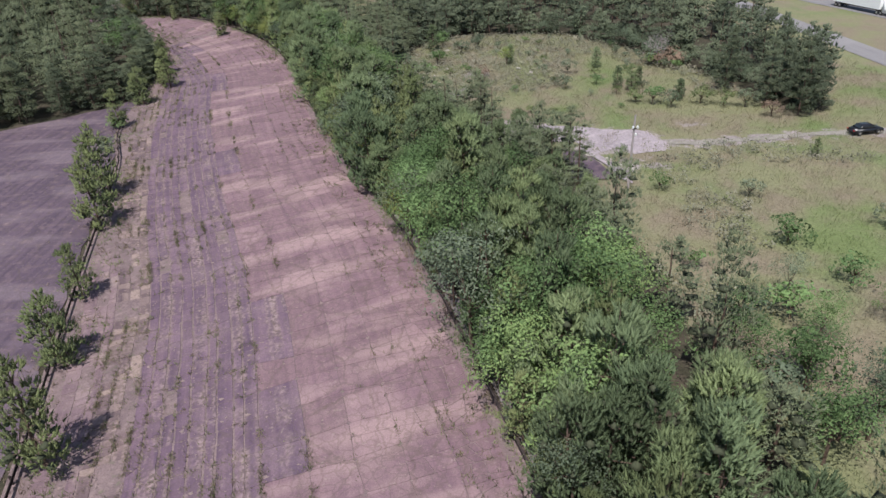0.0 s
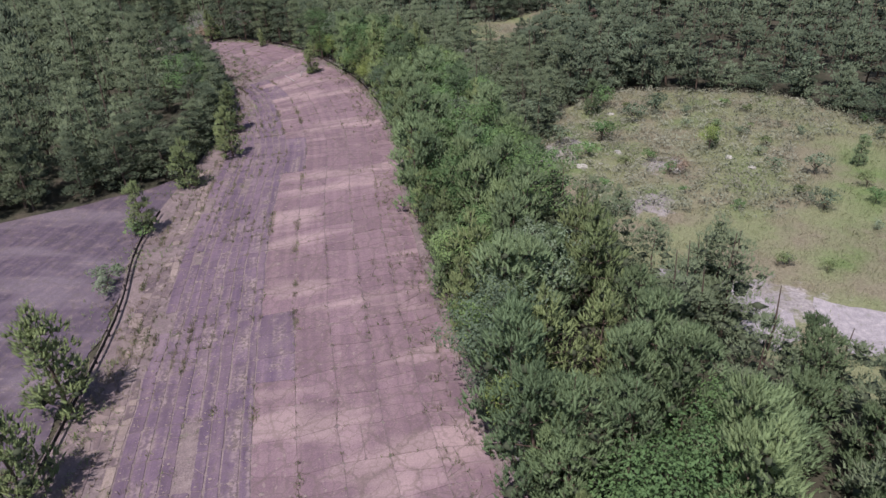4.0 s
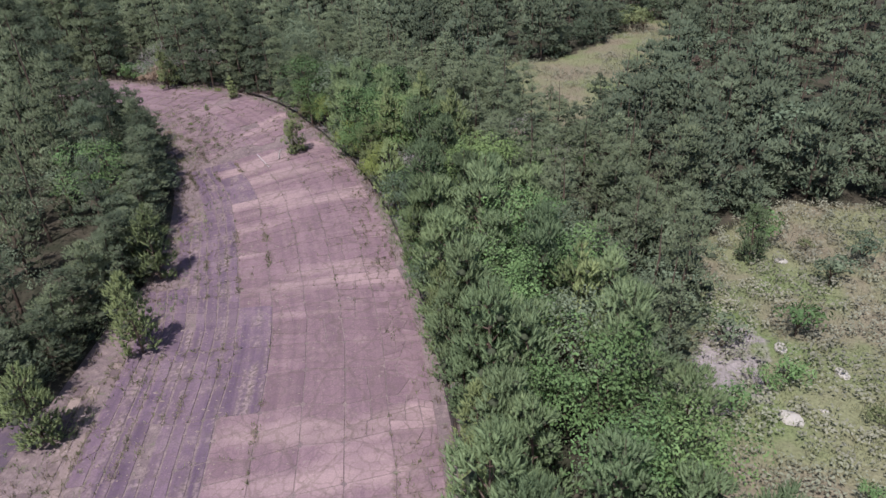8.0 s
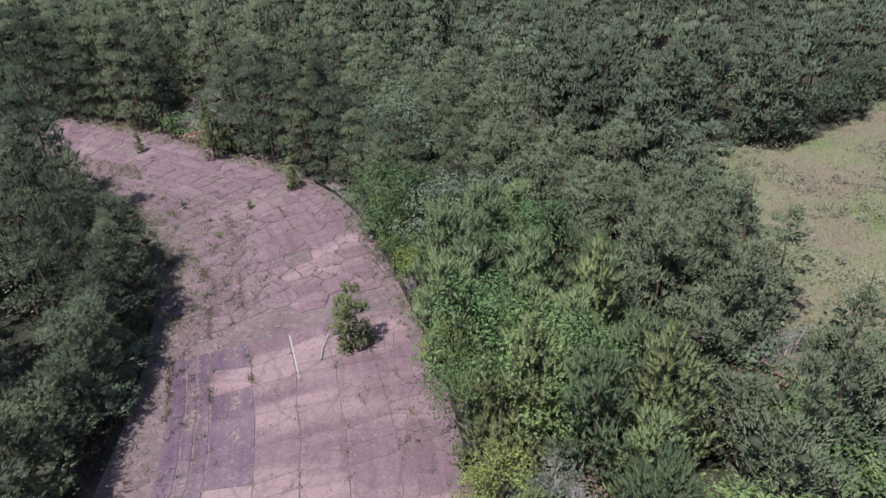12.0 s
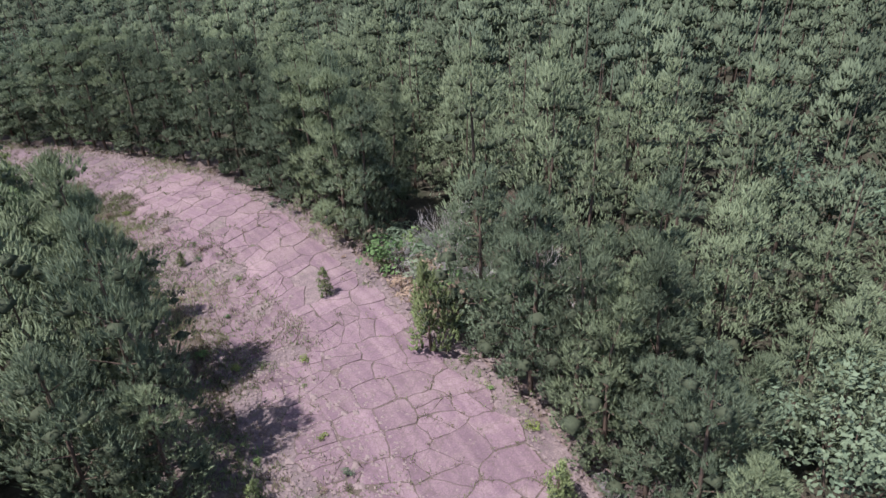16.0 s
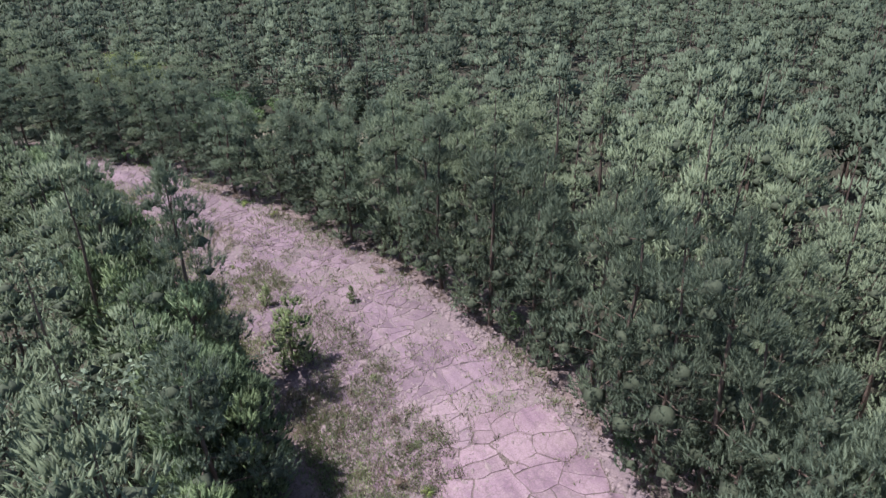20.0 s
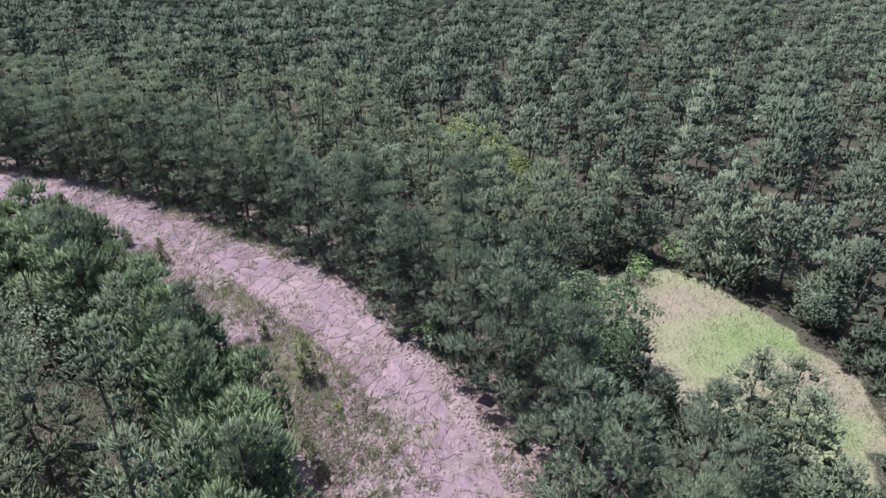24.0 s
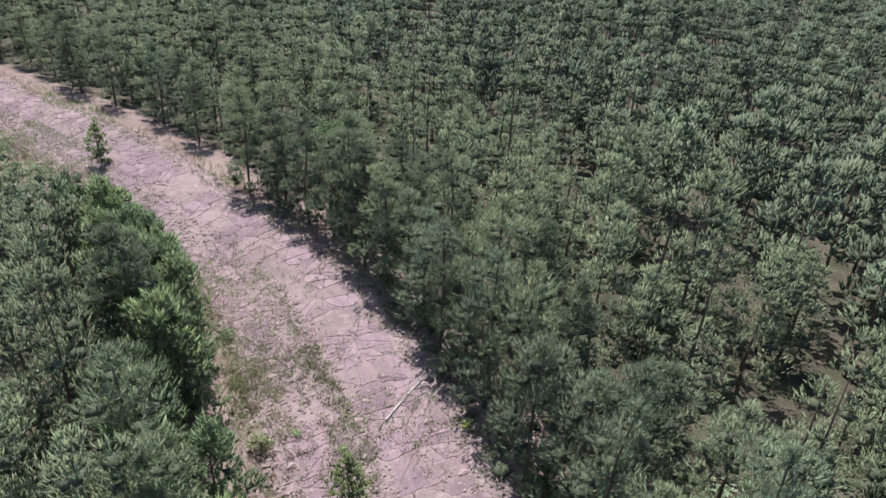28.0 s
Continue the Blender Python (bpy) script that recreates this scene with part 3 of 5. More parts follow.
def pine_arrays(h, radius, bare, rng, brush=58, needles=14, tall=0.42, length=0.25, width=0.032, step=2.0, limbs=True, arms=3.6, core=0.5, heart=(0.38, 0.06, 4)):
    """A pine: a bent tapered trunk, whorls of limbs, each ending in flat pads thick with upright plumes of needles."""
    bend = rng.normal(0, 0.018 * h, (4, 2))
    bend[0] = 0
    zs = np.array([0, 0.35, 0.7, 1.0]) * h
    axis_at = lambda z: np.array([np.interp(z, zs, bend[:, 0]), np.interp(z, zs, bend[:, 1])])
    sticks = []
    r0 = 0.011 * h + 0.03
    for i in range(3):
        p, q = np.append(bend[i], zs[i]), np.append(bend[i + 1], zs[i + 1])
        sticks.append((p, q, r0 * (1 - 0.3 * i), r0 * (1 - 0.3 * (i + 1)) + 0.01))
    lumps, sizes, outs = [], [], []
    z = bare * h + 0.5
    lop, a0 = rng.uniform(0, 2 * np.pi), rng.uniform(0, 6.28)
    while z < h - 0.9:
        share = (z - bare * h) / (h * (1 - bare))
        prof = min(1.0, 0.66 + share * 1.5) * (1 - share) ** 0.58 + 0.04
        n = max(2, int(round(arms * (0.6 + 0.5 * prof) + rng.uniform(-0.5, 0.5))))
        a0 += 2.4
        for i in range(n):
            a = a0 + 2 * np.pi * i / n + rng.normal(0, 0.25)
            reach = radius * prof * rng.uniform(0.42, 0.82) * (1 + 0.18 * math.cos(a - lop))
            lift = 0.02 + 0.5 * share
            root = np.append(axis_at(z), z)
            way = np.array([math.cos(a), math.sin(a), lift])
            tip = root + way * reach + np.array([0, 0, rng.normal(0, 0.25)])
            wide = radius * (0.17 + 0.22 * prof) * rng.uniform(0.75, 1.25)
            lumps.append(tip)
            sizes.append((wide, wide, wide * rng.uniform(0.5, 0.7)))
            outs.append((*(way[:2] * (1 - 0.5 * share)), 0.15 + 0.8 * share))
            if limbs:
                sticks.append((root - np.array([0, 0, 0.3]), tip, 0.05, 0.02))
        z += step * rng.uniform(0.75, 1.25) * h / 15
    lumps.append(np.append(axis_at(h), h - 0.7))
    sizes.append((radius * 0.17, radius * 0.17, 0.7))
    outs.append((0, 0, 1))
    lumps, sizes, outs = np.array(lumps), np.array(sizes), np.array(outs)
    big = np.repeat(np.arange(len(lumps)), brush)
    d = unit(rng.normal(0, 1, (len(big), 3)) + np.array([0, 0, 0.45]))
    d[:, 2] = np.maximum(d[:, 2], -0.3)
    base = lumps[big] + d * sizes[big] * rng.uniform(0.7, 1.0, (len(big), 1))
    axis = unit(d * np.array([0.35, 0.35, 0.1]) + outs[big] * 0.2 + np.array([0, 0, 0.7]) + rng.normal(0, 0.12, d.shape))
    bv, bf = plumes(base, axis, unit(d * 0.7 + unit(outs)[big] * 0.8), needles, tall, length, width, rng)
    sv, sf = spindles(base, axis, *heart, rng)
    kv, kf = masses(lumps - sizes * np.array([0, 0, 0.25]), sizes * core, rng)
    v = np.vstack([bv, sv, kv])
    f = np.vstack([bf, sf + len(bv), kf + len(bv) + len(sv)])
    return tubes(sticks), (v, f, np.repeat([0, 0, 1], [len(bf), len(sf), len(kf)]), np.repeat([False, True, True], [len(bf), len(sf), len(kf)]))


def broad_arrays(h, radius, rng, clumps=70, per=16, size=0.24, bare=0.18):
    """A broad-leaved tree: forked limbs and a lumpy crown of leaf clumps with gaps."""
    sticks = [((0, 0, 0), (0, 0, h * 0.45), 0.014 * h + 0.04, 0.012 * h)]
    lobes = []
    for i in range(7):
        a = i * 2.4 + rng.uniform(-0.4, 0.4)
        z = h * rng.uniform(0.42, 0.86)
        out = radius * rng.uniform(0.35, 0.72) * (1.15 - 0.5 * z / h)
        c = np.array([math.cos(a) * out, math.sin(a) * out, z])
        lobes.append((c, radius * rng.uniform(0.42, 0.62)))
        sticks.append(((0, 0, h * rng.uniform(0.2, 0.45)), c, 0.05, 0.02))
    lobes.append((np.array([0, 0, h * 0.82]), radius * 0.5))
    cs, outs = [], []
    for i in range(clumps):
        c, r = lobes[i % len(lobes)]
        d = unit(rng.normal(0, 1, (1, 3)))[0]
        d[2] = abs(d[2]) * 0.9 - 0.25
        p = c + d * r * np.array([1, 1, 0.8]) * rng.uniform(0.8, 1.1)
        p[2] = min(max(p[2], bare * h), h)
        cs.append(p)
        outs.append(d * 0.7 + np.array([0, 0, 0.6]))
    return tubes(sticks), leaves(np.array(cs), np.array(outs), per, size, 0.3 * radius / 2.5 + 0.08, rng)


def bare_arrays(h, radius, rng):
    """A leafless tree: forks within forks, down to twigs."""
    sticks = []

    def grow(p, d, ln, r, level):
        q = p + d * ln
        sticks.append((p, q, r, r * 0.65))
        if level == 0:
            return
        for _ in range(3 if level > 2 else 4):
            nd = unit((d + rng.normal(0, 0.48, 3) + np.array([0, 0, 0.12]))[None])[0]
            grow(p + (q - p) * rng.uniform(0.55, 1), nd, ln * rng.uniform(0.55, 0.85), r * 0.6, level - 1)

    for i in range(4):
        a = i * 1.6 + rng.uniform(0, 1)
        grow(np.zeros(3), unit(np.array([[math.cos(a) * 0.4, math.sin(a) * 0.4, 1.0]]))[0], h * 0.36, 0.075, 4)
    return tubes(sticks, 3)


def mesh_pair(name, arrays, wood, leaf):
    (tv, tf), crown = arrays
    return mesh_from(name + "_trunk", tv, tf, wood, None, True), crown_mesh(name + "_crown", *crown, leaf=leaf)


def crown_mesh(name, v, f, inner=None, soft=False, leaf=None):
    """A crown; its inner lumps, where it has any, are coloured as the shade between plumes."""
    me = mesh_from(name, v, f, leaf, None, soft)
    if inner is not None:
        me.materials.append(CROWN_SHADE)
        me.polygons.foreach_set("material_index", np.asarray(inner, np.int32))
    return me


def plant(name, pair, xy, turn, scale, label, category, group="", tall=1.0, parts=("trunk", "crown")):
    z = float(rise([xy])[0])
    root = new(name)
    root.empty_display_size = 0.2
    root.location = (xy[0], xy[1], z - 0.08)
    root.rotation_euler = (0, 0, turn)
    root.scale = (scale, scale, scale * tall)
    for nm, me in zip(parts, pair):
        part(nm, me, root)
    return tagged(root, label, category, group)


RNG = np.random.default_rng(7)
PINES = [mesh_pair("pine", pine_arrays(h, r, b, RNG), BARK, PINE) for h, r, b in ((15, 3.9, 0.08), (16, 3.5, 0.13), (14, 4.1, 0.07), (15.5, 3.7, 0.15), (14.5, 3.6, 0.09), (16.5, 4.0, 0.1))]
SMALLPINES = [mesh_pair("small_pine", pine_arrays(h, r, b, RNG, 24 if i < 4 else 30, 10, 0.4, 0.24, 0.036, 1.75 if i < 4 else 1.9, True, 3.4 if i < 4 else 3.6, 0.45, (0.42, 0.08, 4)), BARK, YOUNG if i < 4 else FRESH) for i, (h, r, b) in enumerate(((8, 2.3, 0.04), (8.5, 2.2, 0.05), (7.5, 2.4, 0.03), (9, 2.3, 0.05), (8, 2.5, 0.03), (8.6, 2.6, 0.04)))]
BROADS = [mesh_pair("broad", broad_arrays(h, r, RNG, 85, 30, 0.11, 0.08), BARK, m) for h, r, m in ((8, 3.2, BROAD), (9, 3.4, BROAD), (7.5, 3.3, BROAD), (9.5, 3.5, OAK), (8.5, 3.3, OAK), (8, 3.1, YELLOW))]
BUSHES = [mesh_pair("bush", broad_arrays(2.4, 1.5, RNG, 30, 16, 0.13, 0.02), BARK, m) for m in (BROAD, OAK, BROAD, GRASS, YELLOW, DRY)]
DRYPINE = mesh_pair("dry_pine", pine_arrays(13, 3.0, 0.12, RNG), BARK, DRY)
HALFBARE = [mesh_from("thin_crown", *broad_arrays(7.5, 3.0, RNG, 40, 10, 0.12, 0.15)[1], m) for m in (OAK, DRY)]
BARES = [mesh_from("bare_tree_trunk", *bare_arrays(7.5, 3, RNG), DEADWOOD) for _ in range(3)]


def scatter(area, gap, rng, keep):
    """Points over a rectangle of the plan, about gap metres apart, where keep says so."""
    x0, y0, x1, y1 = area
    gx, gy = np.meshgrid(np.arange(x0, x1, gap), np.arange(y0, y1, gap))
    p = np.c_[gx.ravel(), gy.ravel()]
    p[:, 0] += (np.round(p[:, 1] / gap) % 2) * gap / 2
    p += rng.uniform(-0.45, 0.45, p.shape) * gap
    return p[keep(p)]


DEAD_TREES = [(-103, 217, 1.0), (-93, 217, 1.05), (-22, 174, 0.55), (-28, 182, 0.7), (-40, 163, 0.85), (-99, 212, 0.8), (40, 131, 0.9), (-97, 214, 0.7), (-106, 214, 0.6)]


LANDMARKS = [(-67.5, 205.5), (-59, 200.5), (-95.4, 206.8), (-234, 168.5), (-244, 178), (-238, 182), (-248, 173), (-239, 174.5)]


def wooded(p):
    p = np.asarray(p, float)
    u, beyond, s = track_place(p)
    ok = (beyond > np.where(s < 240, 0.9, 1.6)) & (beyond < np.where(p[:, 0] < -190, 205, 155)) | (u < 0) & (beyond < np.where((s > 255) & (s < 310), -4.2, np.where(s > 400, -3.6, np.where(s > 310, -5.0, -2.0))))
    ok &= ~meadow_at(p) & ~inside(p, APRON_POLY)
    ok &= ~((p[:, 0] > -60) & (p[:, 1] < -12))
    for x, y, big in DEAD_TREES:
        ok &= np.hypot(p[:, 0] - x, p[:, 1] - y) > (5.5 if big >= 1 else 3.4)
    for x, y in LANDMARKS:
        ok &= np.hypot(p[:, 0] - x, p[:, 1] - y) > 3.6
    # deep inside the bend and past the horizon of the treetops nothing can be told apart
    ok &= ~((p[:, 0] > -195) & (p[:, 1] < 95) & (beyond < -55) & (p[:, 0] < -110)) & ~((p[:, 0] > -165) & (p[:, 0] < -115) & (p[:, 1] < 150))
    return ok


def tall_at(p):
    """How tall the woods stand: low beside the meadow and the glade, high round the bend's far side."""
    x, y = p
    if x > -62:
        return 0.62 if y < 205 else 0.62 + 0.3 * min(1, (y - 205) / 40)
    if x > -95:
        return 0.62 + 0.45 * (-62 - x) / 33
    if -216 < x < -178 and 184 < y < 216 and track_place([p])[1][0] > 6:
        return 0.66
    return 1.07 - 0.27 * min(1, max(0, (-165 - x) / 30))


def in_rank(lo, hi):
    def keep(p):
        _, beyond, s = track_place(p)
        strip = (s < 240) & (beyond > 0)
        return wooded(p) & ~((np.abs(beyond) < 5.2) & (s > 150)) & (np.abs(beyond) >= lo) & (np.abs(beyond) < hi) & ~(strip & (lo == 0) & (np.abs(beyond) < 14))
    return keep


def in_strip(p):
    _, beyond, s = track_place(p)
    return wooded(p) & (beyond > 0) & (beyond < 14) & (s < 240)


BOUNDS = (-460, -60, 66, 420)
def in_low(p):
    _, beyond, s = track_place(p)
    return wooded(p) & (beyond > 14) & (beyond < 60) & (p[:, 0] > -75) & (p[:, 1] > 90)


WOOD = np.vstack([scatter((-75, 90, 66, 300), 6.0, np.random.default_rng(6), in_low), scatter((-70, -5, 40, 215), 4.0, np.random.default_rng(2), in_strip), scatter(BOUNDS, 5.8, np.random.default_rng(3), in_rank(0, 60)), scatter(BOUNDS, 6.7, np.random.default_rng(4), in_rank(60, 210))])
W_U, W_BEYOND, W_S = track_place(WOOD)
OUTSIDE = W_BEYOND > 0
NEAR = OUTSIDE & (W_BEYOND < np.where(W_S < 240, 14, 10)) & (W_S > 25) | ~OUTSIDE & (W_BEYOND > -8.5) & (W_S > 130)

rng = np.random.default_rng(11)
for p, s, beyond in zip(WOOD[NEAR], W_S[NEAR], W_BEYOND[NEAR]):
    turn = rng.uniform(0, 6.28)
    pick = rng.uniform()
    tall = tall_at(p)
    if beyond > 0 and s < 240:
        if pick < (0.5 if 30 < p[1] < 70 else 0.75):
            plant("young_pine", SMALLPINES[rng.choice([0, 4, 5, 4, 5, 4])], p, turn, rng.uniform(1.05, 1.4), "dense green young pine in the overgrown strip beside the track", "tree", "young pines along the track")
        else:
            k = rng.choice([0, 1, 2, 0, 1, 3, 4, 5], p=[0.2, 0.2, 0.2, 0.12, 0.12, 0.07, 0.07, 0.02])
            plant("broadleaf_tree", BROADS[k], p, turn, rng.uniform(0.95, 1.3), ("bright green", "bright green", "bright green", "grey-green", "grey-green", "yellow-green")[k] + " broad-leaved tree in the overgrown strip beside the track", "tree", "leafy trees along the track")
    elif pick < 0.88:
        plant("pine_tree", PINES[rng.integers(6)], p, turn, max(tall, 0.92) * rng.uniform(0.9, 1.14), "dark green pine with an uneven crown at the track's edge", "tree", "pines along the track", rng.uniform(0.9, 1.12) * tall / max(tall, 0.92))
    else:
        plant("broadleaf_tree", BROADS[rng.choice([0, 1, 3, 4])], p, turn, rng.uniform(1.0, 1.4), "leafy broad-leaved tree among the pines by the track", "tree", "leafy trees along the track")


# the front rows of pines along both edges of the bend
FRONT = []
for s in np.arange(243, 500, 3.5):
    j = int(np.searchsorted(ALONG, s))
    FRONT.append((OC[j] + ACROSS[j] * rng.uniform(1.9, 3.6), 1.0))
for s in np.arange(168, 500, 3.5):
    j = int(np.searchsorted(ALONG, s))
    FRONT.append((IC[j] - ACROSS[j] * (rng.uniform(2.0, 3.6) + (0.9 if 255 < s < 310 else 2.6 if 310 <= s < 400 else 1.0 if s >= 400 else 0)), 0.68 if s < 330 else 0.7))
for s in np.arange(318, 500, 3.6):
    j = int(np.searchsorted(ALONG, s))
    FRONT.append((IC[j] - ACROSS[j] * (rng.uniform(6.8, 9.5) - (1.6 if s >= 400 else 0)), 0.7))
FRONT += [((x, y), 0.85) for x, y in ((-63, 125), (-67, 121.5), (-71, 118), (-76, 114.5), (-81, 111), (-86, 109), (-91, 107), (-66, 127), (-73, 122), (-80, 116))]
for p, low in FRONT:
    off = track_place([p])[1][0]
    clear = all(math.hypot(p[0] - x, p[1] - y) > (5.5 if big >= 1 else 2.6) for x, y, big in DEAD_TREES) and not inside([p], HILLSIDE)[0]
    if wooded(np.array([p]))[0] or (low == 1.0 and off > -2.2 and clear):
        tall = tall_at(p) * low
        wide = max(tall, 0.88) * rng.uniform(0.9, 1.14)
        if low == 0.7:
            plant("young_pine", SMALLPINES[4 + int(rng.integers(2))], p, rng.uniform(0, 6.28), rng.uniform(1.05, 1.35), "dense fresh green young pine at the bend's inner edge", "tree", "young pines along the track")
            continue
        plant("pine_tree", PINES[rng.integers(6)], p, rng.uniform(0, 6.28), wide, "dark green pine with an uneven crown at the track's edge", "tree", "pines along the track", rng.uniform(0.88, 1.1) * tall / wide)

# the hedge of young growth right behind the barrier
for i, s in enumerate(np.arange(52, 246, 2.3)):
    j = int(np.searchsorted(ALONG, s))
    p = OC[j] + ACROSS[j] * rng.uniform(1.35, 2.7)
    k = int(rng.integers(6))
    if rng.uniform() < 0.5:
        plant("young_pine", SMALLPINES[k], p, rng.uniform(0, 6), rng.uniform(0.55, 1.0), "dense green young pine leaning over the barrier", "tree", "young pines along the track")
    else:
        plant("broadleaf_tree", BROADS[k], p, rng.uniform(0, 6), rng.uniform(0.5, 0.85), ("bright green", "bright green", "bright green", "grey-green", "grey-green", "yellow-green")[k] + " leafy young tree leaning over the barrier", "tree", "leafy trees along the track")


def far_woods(name, points, kinds, mat, label, seed, scale=(0.64, 1.25)):
    """Distant trees past counting, joined into one mesh."""
    rng = np.random.default_rng(seed)
    vs, fs, hs, ss, n = [], [], [], [], 0
    z = rise(points)
    for (x, y), h in zip(points, z):
        v, f, *heart = kinds[rng.integers(len(kinds))]
        a, k = rng.uniform(0, 6.28), rng.uniform(*scale) * tall_at((x, y)) * (1 if abs(x + 110) < 130 and y < 275 else 1.12)
        c, s = math.cos(a) * max(k, 0.92), math.sin(a) * max(k, 0.92)
        w = np.empty_like(v)
        w[:, 0], w[:, 1], w[:, 2] = v[:, 0] * c - v[:, 1] * s + x, v[:, 0] * s + v[:, 1] * c + y, v[:, 2] * k * rng.uniform(0.88, 1.1) + h
        vs.append(w)
        fs.append(f + n)
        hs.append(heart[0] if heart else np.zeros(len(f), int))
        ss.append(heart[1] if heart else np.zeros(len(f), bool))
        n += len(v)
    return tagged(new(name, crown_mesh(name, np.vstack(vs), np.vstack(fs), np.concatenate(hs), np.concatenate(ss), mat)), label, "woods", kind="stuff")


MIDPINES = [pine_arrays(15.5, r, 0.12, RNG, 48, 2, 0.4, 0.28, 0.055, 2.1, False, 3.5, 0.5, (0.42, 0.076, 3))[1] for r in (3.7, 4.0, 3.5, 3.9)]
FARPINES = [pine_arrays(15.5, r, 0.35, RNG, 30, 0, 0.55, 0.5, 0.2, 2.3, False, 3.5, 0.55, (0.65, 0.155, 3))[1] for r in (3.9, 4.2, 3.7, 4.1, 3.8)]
MIDBROADS = [broad_arrays(11, 3.8, RNG, 70, 16, 0.15)[1] for _ in range(3)]
FARBROADS = [broad_arrays(12, 4.0, RNG, 48, 8, 0.3)[1] for _ in range(3)]
rest = WOOD[~NEAR]
mid = np.abs(W_BEYOND[~NEAR]) < 32
pick = np.random.default_rng(5).uniform(size=len(rest))
grove = np.array([noise.noise((x * 0.02, y * 0.02, 3.3)) for x, y in rest])
leafy = pick < 0.05 + 0.25 * (grove > 0.25)
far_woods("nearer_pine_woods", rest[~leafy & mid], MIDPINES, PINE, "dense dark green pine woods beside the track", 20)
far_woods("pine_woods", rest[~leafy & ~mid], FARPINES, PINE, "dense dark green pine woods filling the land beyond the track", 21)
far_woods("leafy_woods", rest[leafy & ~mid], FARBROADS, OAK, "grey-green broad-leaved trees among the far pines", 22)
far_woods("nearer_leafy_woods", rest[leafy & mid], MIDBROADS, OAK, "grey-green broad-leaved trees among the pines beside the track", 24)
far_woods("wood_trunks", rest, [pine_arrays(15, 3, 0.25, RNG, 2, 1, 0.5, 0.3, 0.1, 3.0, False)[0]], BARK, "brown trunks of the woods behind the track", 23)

# lone young pines standing on the track and along its inner rail
SAPLINGS = [(-43, 71, 9.5), (-37.5, 55, 6), (-34.5, 45, 8), (-29.5, 33, 9), (-46, 79.5, 10.5), (-56.5, 108.5, 6.5), (-58, 122, 7.6), (-58.7, 134.5, 5), (-61.5, 144, 8.5), (-56.4, 132.3, 7.6), (-58.4, 175.3, 6.4), (-79.5, 200.5, 3.8), (-94.4, 190.3, 2.4), (-108.3, 206.9, 2.9), (-82.1, 195.5, 1.5), (-80, 201.8, 2.4), (-125.7, 202.1, 1.9), (-127, 199, 2.8), (-158.4, 197, 7.2), (-166.9, 190.2, 4.8), (-167.8, 195.3, 2.6), (-164.7, 202.8, 1.8), (-157.4, 192.5, 4.4), (-203.5, 171, 4.2), (-207.5, 165.3, 2), (-218.2, 136.5, 5.8), (-218.7, 143.3, 2.2), (-216.7, 148.8, 2.6), (-217, 72, 6)]
for i, (x, y, h) in enumerate(SAPLINGS):
    plant("pine_sapling", SMALLPINES[i % 4], (x, y), i * 1.7, h / 7.4, "lone light green young pine growing through the paving", "tree", "saplings on the track", 0.9)


# low leafy growth that closes the woods' edge round the meadow and the glade
def meadow_edge(p):
    near = np.zeros(len(p), bool)
    for a in np.arange(8) * np.pi / 4:
        near |= meadow_at(p + 5.0 * np.array([math.cos(a), math.sin(a)]))
    return wooded(p) & near & (p[:, 0] < 62)


EDGE = np.vstack([scatter((-60, 95, 66, 300), 3.0, np.random.default_rng(71), meadow_edge), scatter((-262, 170, -190, 240), 3.2, np.random.default_rng(74), meadow_edge)])
far_woods("edge_undergrowth", EDGE[::2], [broad_arrays(4.6, 2.6, RNG, 40, 18, 0.13, 0.02)[1] for _ in range(3)], OAK, "low grey-green leafy undergrowth along the woods' edge", 72, (0.8, 1.5))
far_woods("edge_pines", EDGE[1::2], [pine_arrays(8, 2.6, 0.02, RNG, 22, 3, 0.45, 0.3, 0.06, 2.1, False, 3.6, 0.5, (0.5, 0.11, 3))[1] for _ in range(3)], PINE, "low bushy pines closing the woods' edge", 73, (0.8, 1.4))

# ---- paving of the track: lanes of slabs with open joints ----
LANE, ROW, BEND = 3.1, 3.3, 235.0


def at_along(s):
    """Places on the outer edge at s metres along, and the unit way inwards, and the width there."""
    o = np.c_[np.interp(s, ALONG, OC[:, 0]), np.interp(s, ALONG, OC[:, 1])]
    w = np.c_[np.interp(s, ALONG, SPAN[:, 0]), np.interp(s, ALONG, SPAN[:, 1])]
    wide = np.hypot(*w.T)
    return o, -w / wide[:, None], wide


